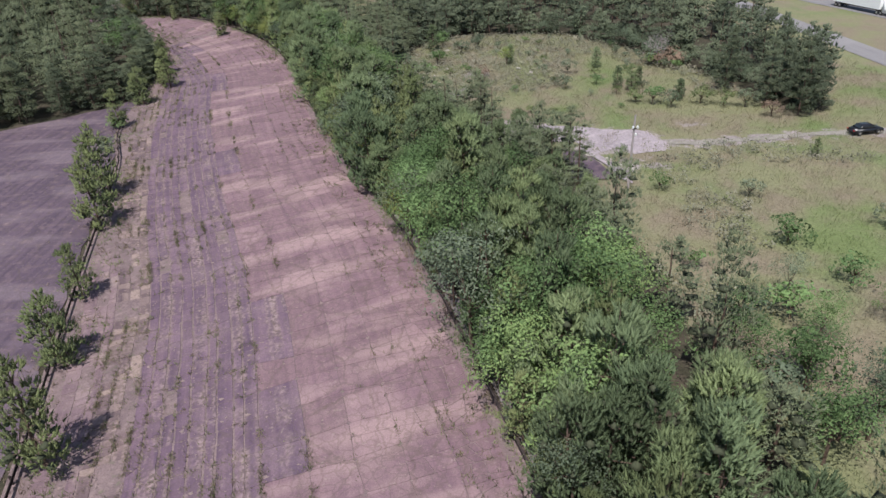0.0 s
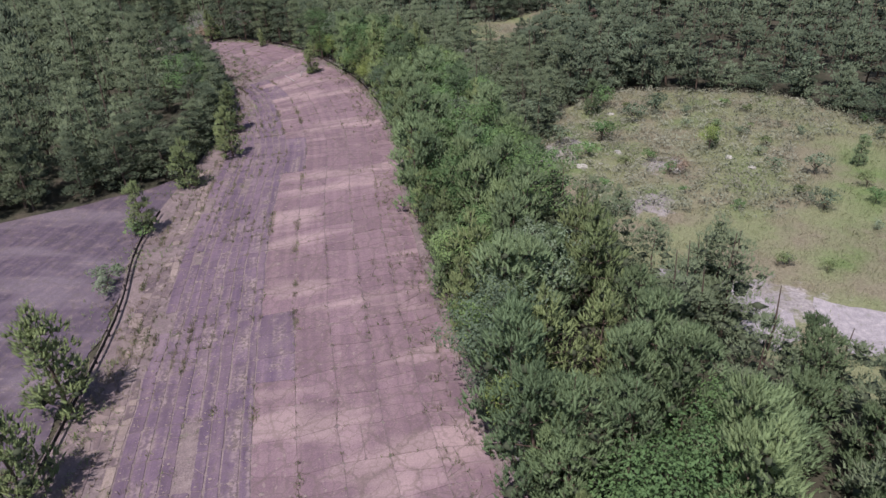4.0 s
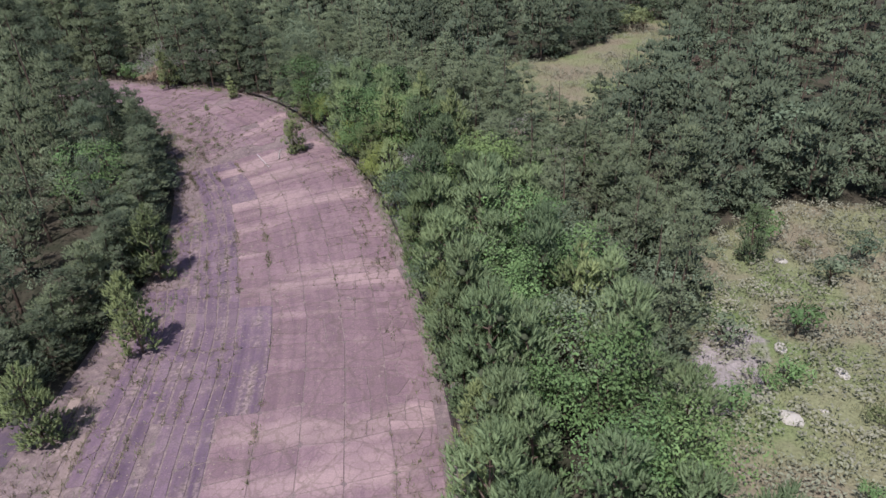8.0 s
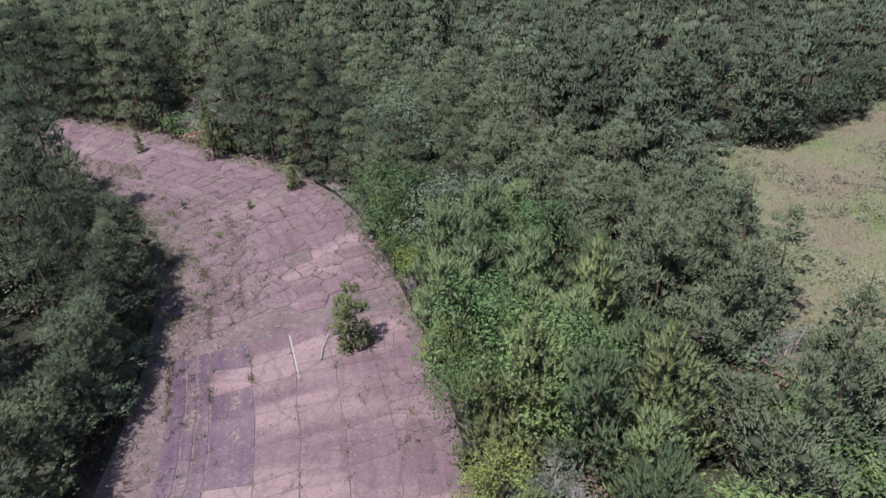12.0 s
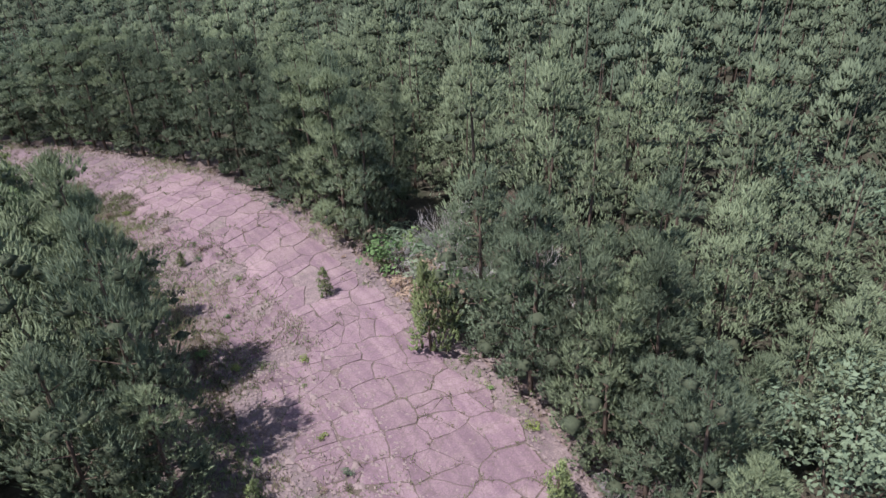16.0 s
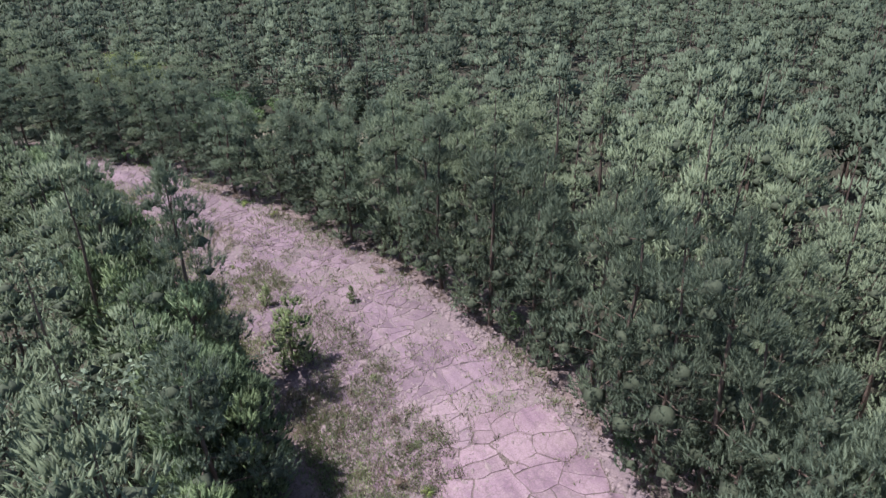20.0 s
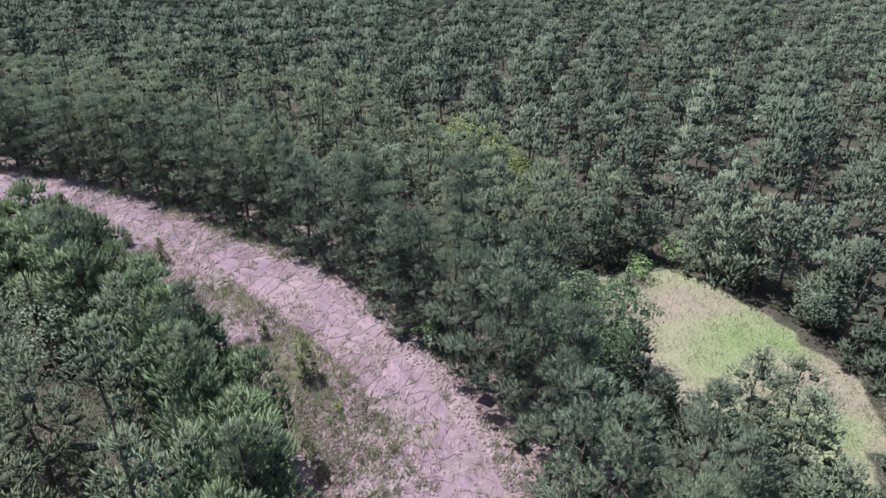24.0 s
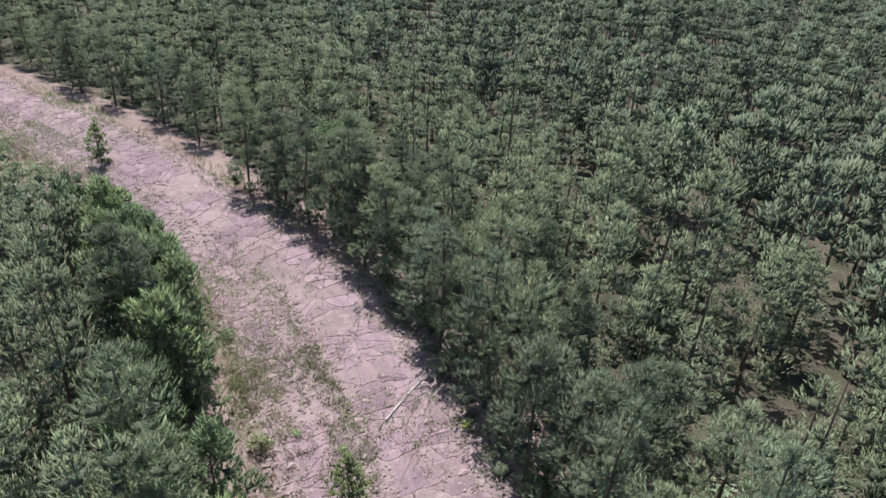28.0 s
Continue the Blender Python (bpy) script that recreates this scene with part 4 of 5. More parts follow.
def slab_quads():
    """Corners of every slab of the track, (across, along) and place, with the lane's number."""
    rng = np.random.default_rng(17)
    rows = int(BEND / ROW)
    lanes = 11
    s = np.arange(rows + 1) * ROW
    wild = np.interp(s, [0, 200, BEND], [0.10, 0.14, 0.18])
    S = s[:, None] + rng.normal(0, 1, (rows + 1, lanes + 1)) * wild[:, None] * 1.3
    K = np.arange(lanes + 1)[None] * LANE + 0.2 + rng.normal(0, 1, (rows + 1, lanes + 1)) * wild[:, None] * 0.5
    S += (np.arange(lanes + 1) % 2)[None] * wild[:, None] * 1.6
    o, inw, wide = at_along(S.ravel())
    P = (o + inw * K.ravel()[:, None]).reshape(rows + 1, lanes + 1, 2)
    wide = wide.reshape(rows + 1, lanes + 1)
    quads = []
    strips = np.array([0.0, 0.3, 0.64, 1.0])
    for i in range(rows):
        for k in range(lanes):
            if (k + 1) * LANE > wide[i, k] - 0.6:
                continue
            c = np.array([[*P[a, b], K[a, b], S[a, b]] for a, b in ((i, k), (i, k + 1), (i + 1, k + 1), (i + 1, k))])
            pieces = [c]
            if k >= 5:
                cuts = strips + np.array([0, 0.05 * math.sin(k * 2.1 + s[i] * 0.05), 0.05 * math.cos(k * 1.3 + s[i] * 0.04), 0])
                pieces = [np.array([c[0] + (c[1] - c[0]) * f, c[0] + (c[1] - c[0]) * g, c[3] + (c[2] - c[3]) * g, c[3] + (c[2] - c[3]) * f]) for f, g in zip(cuts[:-1], cuts[1:])]
                lost = 0.3 if k >= 8 else 0.04
                pieces = [q for q in pieces if rng.uniform() > lost]
            tries = 2 if k >= 8 else 4 if k == 0 else 2 if k == 1 else 1
            for _ in range(tries):
                out = []
                for q in pieces:
                    if rng.uniform() < (0.75 if k >= 8 or k == 0 else 0.5 if k == 1 else 0.1 if k < 5 and s[i] < 150 else 0.4):
                        f, g = rng.uniform(0.25, 0.75, 2) if k == 0 else rng.uniform(0.36, 0.64, 2)
                        if np.linalg.norm((q[1] - q[0])[:2]) > np.linalg.norm((q[3] - q[0])[:2]) * rng.uniform(0.8, 1.2):
                            a, b = q[0] + (q[1] - q[0]) * f, q[3] + (q[2] - q[3]) * g
                            out += [np.array([q[0], a, b, q[3]]), np.array([a, q[1], q[2], b])]
                        else:
                            a, b = q[0] + (q[3] - q[0]) * f, q[1] + (q[2] - q[1]) * g
                            out += [np.array([q[0], q[1], b, a]), np.array([a, b, q[2], q[3]])]
                    else:
                        out.append(q)
                pieces = out
            quads += [(q, k, s[i]) for q in pieces]
    return quads


def halves(poly, rng):
    """A slab cracked in two by a slanting line."""
    a = rng.uniform(0, np.pi)
    nrm = np.array([math.cos(a), math.sin(a)])
    off = (poly - poly.mean(0)) @ nrm + rng.uniform(-0.25, 0.25)
    sides = ([], [])
    for p, q, dp, dq in zip(poly, np.roll(poly, -1, 0), off, np.roll(off, -1)):
        sides[int(dp > 0)].append(p)
        if (dp > 0) != (dq > 0):
            cut = p + (q - p) * dp / (dp - dq)
            sides[0].append(cut), sides[1].append(cut)
    return [np.array(x) for x in sides] if min(len(x) for x in sides) > 2 else [poly]


def bend_slabs():
    """The bend's slabs, broken into uneven many-sided pieces: each the ground nearest to one of a field of jittered places."""
    rng = np.random.default_rng(23)
    deep, ws = 2.6, 2.9
    n, m = int((TOTAL - BEND) / ws), 8
    seed = np.stack(np.meshgrid(BEND + 0.5 + (np.arange(n) + 0.5) * ws, (np.arange(m) - 0.3) * deep, indexing="ij"), -1)[..., ::-1].copy()
    seed[:, :, 1] += rng.uniform(-0.9, 0.9, m)[None]
    seed += rng.normal(0, 1, seed.shape) * np.array([0.22, 0.62])
    out = []
    for i in range(1, n - 1):
        for j in range(1, m - 1):
            c = seed[i, j]
            wide = at_along(np.array([c[1]]))[2][0]
            share = c[0] / wide
            reach = np.interp(c[1], [240, 300, 340, 420], [0.92, 0.86, 0.9, 0.92])
            drop = np.interp(c[1], [260, 330, 360, 430], [0.02, 0.05, 0.14, 0.2]) + np.interp(c[1], [250, 300], [0.1, 0.35]) * (share > np.interp(c[1], [300, 340], [reach - 0.2, 0.5]))
            if share > reach or rng.uniform() < drop:
                continue
            poly = [c + np.array(v) for v in ((-4.0, -4.0), (4.0, -4.0), (4.0, 4.0), (-4.0, 4.0))]
            for a in range(i - 2 if i > 1 else 0, min(i + 3, n)):
                for b in range(max(j - 2, 0), min(j + 3, m)):
                    if (a, b) == (i, j):
                        continue
                    o = seed[a, b]
                    nrm, half = o - c, ((o + c) / 2) @ (o - c)
                    cut = []
                    for p, q in zip(poly, poly[1:] + poly[:1]):
                        dp, dq = p @ nrm - half, q @ nrm - half
                        if dp <= 0:
                            cut.append(p)
                        if (dp < 0) != (dq < 0) and abs(dp - dq) > 1e-9:
                            cut.append(p + (q - p) * dp / (dp - dq))
                    poly = cut
            poly = np.array(poly)
            keep = np.hypot(*(poly - np.roll(poly, 1, 0)).T) > 0.22
            poly = poly[keep]
            if len(poly) < 4:
                continue
            poly[:, 0] = np.clip(poly[:, 0], 0.15, wide)
            pieces = [poly]
            for _ in range(2):
                pieces = [part_of for p in pieces for part_of in (halves(p, rng) if rng.uniform() < (0.32 if c[1] < 335 else 0.75) else [p])]
            for p in pieces:
                p = np.vstack([a + (b - a) * f for a, b in zip(p, np.roll(p, -1, 0)) for f in (0.0, 0.33, 0.67)])
                p = p + np.array([[noise.noise((x * 0.8, y * 0.8, 1.7)), noise.noise((x * 0.8, y * 0.8, 9.1))] for x, y in p]) * 0.34
                p = p + np.array([[noise.noise((x * 2.6, y * 2.6, 3.7)), noise.noise((x * 2.6, y * 2.6, 5.1))] for x, y in p]) * 0.1
                o, inw, _ = at_along(p[:, 1])
                out.append((np.c_[o + inw * p[:, :1], p], j, c[1]))
    return out


SLABS = slab_quads()
BROKEN = bend_slabs()


def broken_arrays(q, s, rng):
    """One many-sided slab with worn corners and sloping edges, and the mossy bed that its cell leaves open."""
    c = q.mean(0)
    r = np.hypot(*(q - c)[:, :2].T).mean()

    gap = rng.uniform(0.008, 0.05) if s < 335 else rng.uniform(0.03, 0.13)
    foot, top = c + (q - c) * (1 - gap / r), c + (q - c) * (1 - (gap + 0.03) / r)
    tilt = rng.normal(0, 0.008, 2)
    up = (0.1 if s < 335 else 0.082) + rng.uniform(-0.012, 0.012) + ((top - c)[:, :2] * tilt).sum(1)
    ground = rise(np.vstack([foot[:, :2], c[None, :2]]))
    v = np.vstack([np.c_[foot[:, :2], ground[:-1] + 0.04], np.c_[top[:, :2], ground[:-1] + up], [(c[0], c[1], ground[-1] + 0.1)]])
    n = len(foot)
    f = []
    for m in range(n):
        w = (m + 1) % n
        f += [(m, w, n + w), (m, n + w, n + m), (2 * n, n + m, n + w)]
    f = np.array(f)
    x, y = q[:, 0], q[:, 1]
    turned = (x * np.roll(y, -1) - np.roll(x, -1) * y).sum() < 0
    out = c + (q - c) * (1 + 0.05 / r)
    bed = np.vstack([np.c_[out[:, :2], ground[:-1] + 0.062 + rng.uniform(-0.004, 0.004)], [(c[0], c[1], ground[-1] + 0.06)]])
    bf = np.array([(n, m, (m + 1) % n) for m in range(n)])
    if turned:
        f, bf = f[:, ::-1], bf[:, ::-1]
    return v, f, np.vstack([foot[:, 2:], top[:, 2:], c[None, 2:]]), bed, bf


def slab_arrays(q, lane, s, rng):
    """One slab as a low block with drawn-in top edges: vertices, faces, uv."""
    wa = (np.linalg.norm((q[1] - q[0])[:2]) + np.linalg.norm((q[2] - q[3])[:2])) / 2
    ws = (np.linalg.norm((q[3] - q[0])[:2]) + np.linalg.norm((q[2] - q[1])[:2])) / 2
    if lane <= 4:
        ga, gs = (0.012, 0.008) if s < 150 and lane else (0.022, 0.025)
    else:
        ga, gs = rng.uniform(0.02, 0.1), rng.uniform(0.008, 0.03)

    def drawn_in(a, b):
        a, b = min(a / wa, 0.3), min(b / ws, 0.3)
        at = lambda u, v: (q[0] * (1 - u) + q[1] * u) * (1 - v) + (q[3] * (1 - u) + q[2] * u) * v
        return np.array([at(a, b), at(1 - a, b), at(1 - a, 1 - b), at(a, 1 - b)])

    def worn(p, cut):
        """The slab's outline with its corners broken off."""
        out = []
        for m in range(4):
            for other in ((m - 1) % 4, (m + 1) % 4):
                out.append(p[m] + (p[other] - p[m]) * cut[m])
        return np.array(out)

    slope = 0.012 if s < 150 and 0 < lane < 5 else 0.022
    cut = rng.uniform(0.04, 0.09, 4)
    foot, top = worn(drawn_in(ga, gs), cut), worn(drawn_in(ga + slope, gs + slope), cut)
    z = rise(foot[:, :2])
    up = 0.08 + rng.uniform(-0.009, 0.009)
    v = np.vstack([np.c_[foot[:, :2], z + 0.03], np.c_[top[:, :2], z + up]])
    n = len(foot)
    f = [(n, n + m, n + m + 1) for m in range(1, n - 1)]
    for m in range(n):
        w = (m + 1) % n
        f += [(m, w, n + w), (m, n + w, n + m)]
    f = np.array(f)
    e1, e2 = (q[1] - q[0])[:2], (q[3] - q[0])[:2]
    if e1[0] * e2[1] - e1[1] * e2[0] < 0:
        f = f[:, ::-1]
    return v, f, np.vstack([foot[:, 2:], top[:, 2:]])


def lane_material(k, s):
    if k <= (4 if math.sin(s * 0.13) + 0.6 * math.sin(s * 0.31) > -0.4 else 3):
        return CONCRETE
    return ASPHALT if k <= 7 else RUBBLE if k == 8 else CRUMBLED


def build_slabs():
    rng = np.random.default_rng(19)
    single = {}
    joined = {}
    made = 0
    for q, k, s in SLABS:
        mat = lane_material(k, s)
        v, f, uv = slab_arrays(q, k, s, rng)
        if made < 60 and k <= 2 and s > 190:
            part("slab", mesh_from("slab", v, f, mat, uv), track)
            made += 1
        else:
            joined.setdefault(mat.name, [mat, [], [], [], 0])
            g = joined[mat.name]
            g[1].append(v), g[2].append(f + g[4]), g[3].append(uv)
            g[4] += len(v)
    beds, bfs, n = [], [], 0
    for q, k, s in BROKEN:
        v, f, uv, bed, bf = broken_arrays(q, s, rng)
        mat = CONCRETE if s < 262 and k <= 3 else MAUVE if s < 335 else WORN
        if s < 335:
            beds.append(bed), bfs.append(bf + n)
            n += len(bed)
        if made < 300 and k <= 4:
            part("slab", mesh_from("slab", v, f, mat, uv), track)
            made += 1
        else:
            g = joined.setdefault(mat.name, [mat, [], [], [], 0])
            g[1].append(v), g[2].append(f + g[4]), g[3].append(uv)
            g[4] += len(v)
    part("joint_moss", mesh_from("joint_moss", np.vstack(beds), np.vstack(bfs), MOSS), track, "dark moss and soil in the open joints", "stuff")
    for name, (mat, vs, fs, uvs, _) in joined.items():
        part(name + "_slabs", mesh_from(name + "_slabs", np.vstack(vs), np.vstack(fs), mat, np.vstack(uvs)), track, "cracked slabs with open joints", "stuff")


# ---- walls and rails beside the track ----
def build_barrier():
    wall = tagged(new("concrete_barrier"), "low dark weathered barrier along the track's outer edge, half overgrown", "barrier", kind="structure")
    me = bm_mesh("panel", box_bm(0.16, 4.9, 0.42, 0.03, (0, 0, 0.16)), RUST)
    for i, s in enumerate(np.arange(55, 262, 5.0)):
        o, inw, _ = at_along(np.array([s, s + 5.0]))
        p = o - inw * 1.0
        c, d = p.mean(0), p[1] - p[0]
        ob = part("panel", me, wall)
        ob.location = (*c, float(rise([c])[0]) + 0.02)
        ob.rotation_euler = (0, 0.02 * math.sin(i * 2.3), math.atan2(d[1], d[0]) - math.pi / 2 + 0.006 * math.sin(i * 1.9))
    rail = tagged(new("top_rail"), "rusty steel rail on the outer barrier", "rail", kind="structure")
    tube = bm_mesh("rail_bar", box_bm(0.16, 5.0, 0.14, 0.04, (0, 0, 0.56)), RUST)
    for i, s in enumerate(np.arange(55, 262, 5.0)):
        if math.sin(i * 2.7) > -0.35:
            continue
        o, inw, _ = at_along(np.array([s, s + 5.0]))
        p = o - inw * 0.82
        c, d = p.mean(0), p[1] - p[0]
        ob = part("rail_bar", tube, rail)
        ob.location = (*c, float(rise([c])[0]))
        ob.rotation_euler = (0, 0, math.atan2(d[1], d[0]) - math.pi / 2)


def build_guard_rail():
    fence = tagged(new("guard_rail"), "dark rusty steel guard rail on posts along the inner edge", "guard rail", kind="structure")
    bm = bmesh.new()
    for z, x in ((0.42, 0.0), (0.52, 0.05), (0.62, 0.0), (0.72, 0.05)):
        box_bm(0.05, 4.0, 0.11, 0.0, (x, 0, z), bm)
    beam = bm_mesh("beam", bm, RUST)
    post = bm_mesh("post", box_bm(0.14, 0.14, 0.85, 0.015, (-0.1, 0, 0.4)), RUST)
    run = np.concatenate([[0], np.cumsum(np.hypot(*np.diff(IC, axis=0).T))])
    for d in np.arange(52, 156, 4.0):
        a = np.array([np.interp(d, run, IC[:, 0]), np.interp(d, run, IC[:, 1])])
        b = np.array([np.interp(d + 4, run, IC[:, 0]), np.interp(d + 4, run, IC[:, 1])])
        turn = math.atan2(b[1] - a[1], b[0] - a[0]) - math.pi / 2
        c = (a + b) / 2
        for nm, me in (("beam", beam), ("post", post)):
            ob = part(nm, me, fence)
            ob.location, ob.rotation_euler = (*c, 0.02), (0, 0, turn)


build_barrier()
build_guard_rail()
ways = np.linspace((-64.5, 175.6), (-60.8, 171.0), 8)
tagged(ribbon("painted_line", ways - (0.04, 0.033), ways + (0.04, 0.033), FADED, 0.105), "short worn white painted line on the paving", "road marking", kind="structure")
shoulder = (ALONG > 30) & (ALONG < 268)
tagged(ribbon("barrier_walk", OC[shoulder] + ACROSS[shoulder] * 1.3, OC[shoulder] + ACROSS[shoulder] * 2.4, OLDWALL, 0.07, 3), "weathered concrete strip behind the barrier", "walkway", kind="structure")


# ---- grass, weeds and shrubs ----
def tuft_field(name, points, mat, count, length, width, label, seed, loose=0.12):
    rng = np.random.default_rng(seed)
    c = np.c_[points, rise(points) + 0.02]
    v, f = blades(c, np.tile((0, 0, 1.0), (len(c), 1)), count, length, width, 0.45, rng, loose)
    v[:, 2] = np.maximum(v[:, 2], np.repeat(c[:, 2], count * 3) - 0.02)
    return tagged(new(name, mesh_from(name, v, f, mat)), label, "grass", kind="stuff")


def patchy(p, scale, seed):
    return np.array([noise.noise((x * scale, y * scale, seed)) for x, y in p])


def build_grass():
    rng = np.random.default_rng(29)
    near = np.vstack([rng.uniform((-45, 15), (75, 175), (46000, 2)), rng.uniform((-45, 185), (8, 275), (9000, 2)), rng.uniform((-246, 182), (-200, 218), (4000, 2))])
    near = near[meadow_at(near)]
    for poly in (GRAVEL_POLY, ROAD_POLY, RUBBLE_POLY, [(14.7, 87.6), (17.4, 88.1), (22, 79), (21, 76), (14.6, 77.5)]):
        near = near[~inside(near, poly) | (patchy(near, 0.6, 5.5) > 0.32)]
    tuft_field("meadow_grass", near, MEADOWGRASS, 8, 0.36, 0.05, "rough meadow grass, green with dry tan stretches", 31, 0.3)
    # weeds in the joints of the paving
    pts = []
    for q, lane, s in SLABS + BROKEN:
        n = rng.poisson(11 if s < 190 and 4 <= lane <= 8 else 4.0 if s < BEND else 8.0 if s < 335 else 3.0)
        for _ in range(n):
            side_no = rng.choice([1, 3, 0], p=[0.42, 0.33, 0.25]) if s < BEND else rng.integers(len(q))
            a, b = q[side_no], q[(side_no + 1) % len(q)]
            pts.append(a[:2] + (b[:2] - a[:2]) * rng.uniform() + rng.normal(0, 0.08, 2))
    for line in range(4, 10):
        s = rng.uniform(30, 255, 2600)
        o, inw, wide = at_along(s)
        off = line * LANE + 0.2 + rng.normal(0, 0.16, len(s))
        p = (o + inw * off[:, None])[off < wide - 0.5]
        pts += list(p[patchy(p, 0.35, 6.6 + line) > 0.1])
    pts = np.array(pts)
    keep = patchy(pts, 0.12, 8.8) + 0.6 * patchy(pts, 0.7, 2.8) > -0.05
    pts = pts[keep]
    half = rng.uniform(size=len(pts)) < 0.6
    tuft_field("joint_weeds", pts[half], WEED, 7, 0.3, 0.05, "low green weeds in the joints of the track", 33)
    tuft_field("dry_joint_weeds", pts[~half], STRAW, 7, 0.28, 0.045, "dry weeds in the joints of the track", 34)
    # the bend's inner half, broken up and overgrown, and its outer rim
    s = np.append(rng.uniform(BEND + 5, TOTAL, 26000), rng.uniform(325, 470, 26000))
    o, inw, wide = at_along(s)
    share = np.where(rng.uniform(size=len(s)) < 0.8, rng.uniform(0.5, 1.12, len(s)), rng.uniform(-0.12, 0.06, len(s)))
    share = np.where((s > 335) & (rng.uniform(size=len(s)) < 0.4), rng.uniform(-0.1, 0.6, len(s)), share)
    p = o + inw * (wide * share)[:, None]
    a, b = patchy(p, 0.16, 4.4), patchy(p, 0.9, 7.2)
    thick = a + 0.8 * b + 0.6 * np.clip(share - np.interp(s, [240, 300, 350], [0.85, 0.72, 0.66]), -0.4, 0.3) + np.interp(s, [260, 330, 370], [-0.06, 0.0, 0.08])
    thin = (thick > 0.0) & ((share > 0.5) | (rng.uniform(size=len(s)) < 0.5))
    kind = rng.uniform(size=len(s)) + 0.5 * a
    tuft_field("bend_weeds", p[thin & (kind < 0.3)], WEED, 8, 0.34, 0.06, "low green weeds over the broken inner lanes of the bend", 38, 0.2)
    tuft_field("bend_straw", p[thin & (kind >= 0.3) & (kind < 0.62)], STRAW, 8, 0.36, 0.05, "dry tan grass over the broken inner lanes of the bend", 39, 0.2)
    tuft_field("bend_grass", p[thin & (kind >= 0.62)], GRASS, 8, 0.36, 0.055, "pale green grass over the broken inner lanes of the bend", 40, 0.2)
    # grown-over patches on the inner half of the bend
    spots = np.array([(-213, 158), (-216, 149), (-207, 166), (-183, 191), (-199, 181), (-218, 138), (-172, 194), (-203, 172), (-214, 153), (-219, 120), (-152, 199), (-138, 200)], float)
    p = np.repeat(spots, 170, 0) + rng.normal(0, 1.7, (len(spots) * 170, 2))
    tuft_field("grass_patches", p, MEADOWGRASS, 7, 0.45, 0.06, "green grass grown over the broken inner lane", 37)
    # shoulders of the track
    s = np.append(rng.uniform(30, TOTAL, 13000), rng.uniform(250, TOTAL, 13000))
    o, inw, wide = at_along(s)
    outer_side = rng.uniform(size=len(s)) < 0.5
    off = np.where(outer_side, -np.where(s > 250, 1.6, 0.9) + rng.normal(0, 1, len(s)) * np.where(s > 250, 1.3, 0.8), wide + np.where(s > 250, 1.0, -1.0) + rng.normal(0, 2.0, len(s)))
    p = o + inw * off[:, None]
    keep = ~((s > 250) & outer_side & (rng.uniform(size=len(s)) < 0.65))
    p = p[keep]
    k = patchy(p, 0.15, 6.1)
    tuft_field("verge_grass", p[k > 0.02], GRASS, 8, 0.42, 0.06, "rough green grass on the track's shoulders", 35)
    tuft_field("dry_verge_grass", p[(k <= 0.02) & (k > -0.3)], STRAW, 8, 0.38, 0.055, "dry grass on the track's shoulders", 36)


build_grass()


def build_scrub():
    rng = np.random.default_rng(53)
    p = rng.uniform((-16, 100), (52, 166), (5200, 2))
    p = p[inside(p, MEADOW)]
    k = patchy(p, 0.05, 2.2) + (p[:, 1] - 125) / 40
    g = rng.uniform((-40, 182), (5, 272), (2600, 2))
    g = g[inside(g, GLADE) & (patchy(g, 0.12, 3.1) > 0.0)]
    h = rng.uniform((18, 28), (70, 88), (2500, 2))
    h = h[meadow_at(h) & (patchy(h, 0.09, 9.1) > 0.18)]
    p = np.vstack([p[k > 0], g, h])
    c = np.c_[p, rise(p) + rng.uniform(0.15, 0.9, len(p)) * rng.uniform(0.4, 1, len(p))]
    v, f = leaves(c, np.tile((0, 0, 1.0), (len(c), 1)), 14, 0.15, 0.38, rng, 0.8)
    v[:, 2] = np.maximum(v[:, 2], 0.02)
    tagged(new("scrub", mesh_from("scrub", v, f, HEATH)), "low grey-green scrub over the far side of the meadow", "scrub", kind="stuff")


build_scrub()

# shrubs in the meadow: x, y, size, kind
SHRUBS = [(32.5, 107, 1.3, 2), (30, 108, 1.0, 3), (35, 105, 1.1, 1), (33.6, 60, 1.3, 2), (24.4, 74, 0.9, 0), (34, 71, 0.9, 1), (23, 56, 0.8, 0), (45, 62, 1.0, 1), (40, 106, 1.3, 3), (43, 104, 1.2, 3), (46, 103, 1.2, 1), (48, 98, 1.1, 5), (20, 118, 1.0, 1), (26, 120, 0.8, 2), (6, 128, 0.9, 5), (22, 128, 1.1, 1), (-10, 130, 1.1, 0), (-9, 138, 1.2, 1), (-5, 134, 0.9, 2), (-3, 140, 1.3, 2), (2, 148, 1.2, 1), (6, 152, 1.3, 1), (-2, 156, 1.4, 0), (-7, 133, 0.8, 0), (-6, 262, 2.2, 3), (-4, 258, 2.0, 3), (-8, 258, 1.8, 3), (-222, 192, 1.2, 3), (-228, 197, 1.0, 0), (-232, 200, 1.2, 0), (28, 47, 1.5, 0), (36, 52, 1.2, 2), (26, 40, 1.6, 2), (31, 36, 1.7, 0), (36, 40, 1.4, 2), (25, 33, 1.6, 0), (24, 47, 1.3, 1), (30, 29, 1.8, 2), (22, 36, 1.7, 1)]
LOOKS = ("bright green leafy", "grey-green leafy", "green leafy", "pale green grassy", "yellow-green leafy", "dry brown")
for i, (x, y, k, kind) in enumerate(SHRUBS):
    plant("shrub", BUSHES[kind], (x, y), i * 1.3, k, LOOKS[kind] + " shrub standing in the open meadow", "shrub", "meadow shrubs", parts=("stem", "foliage"))


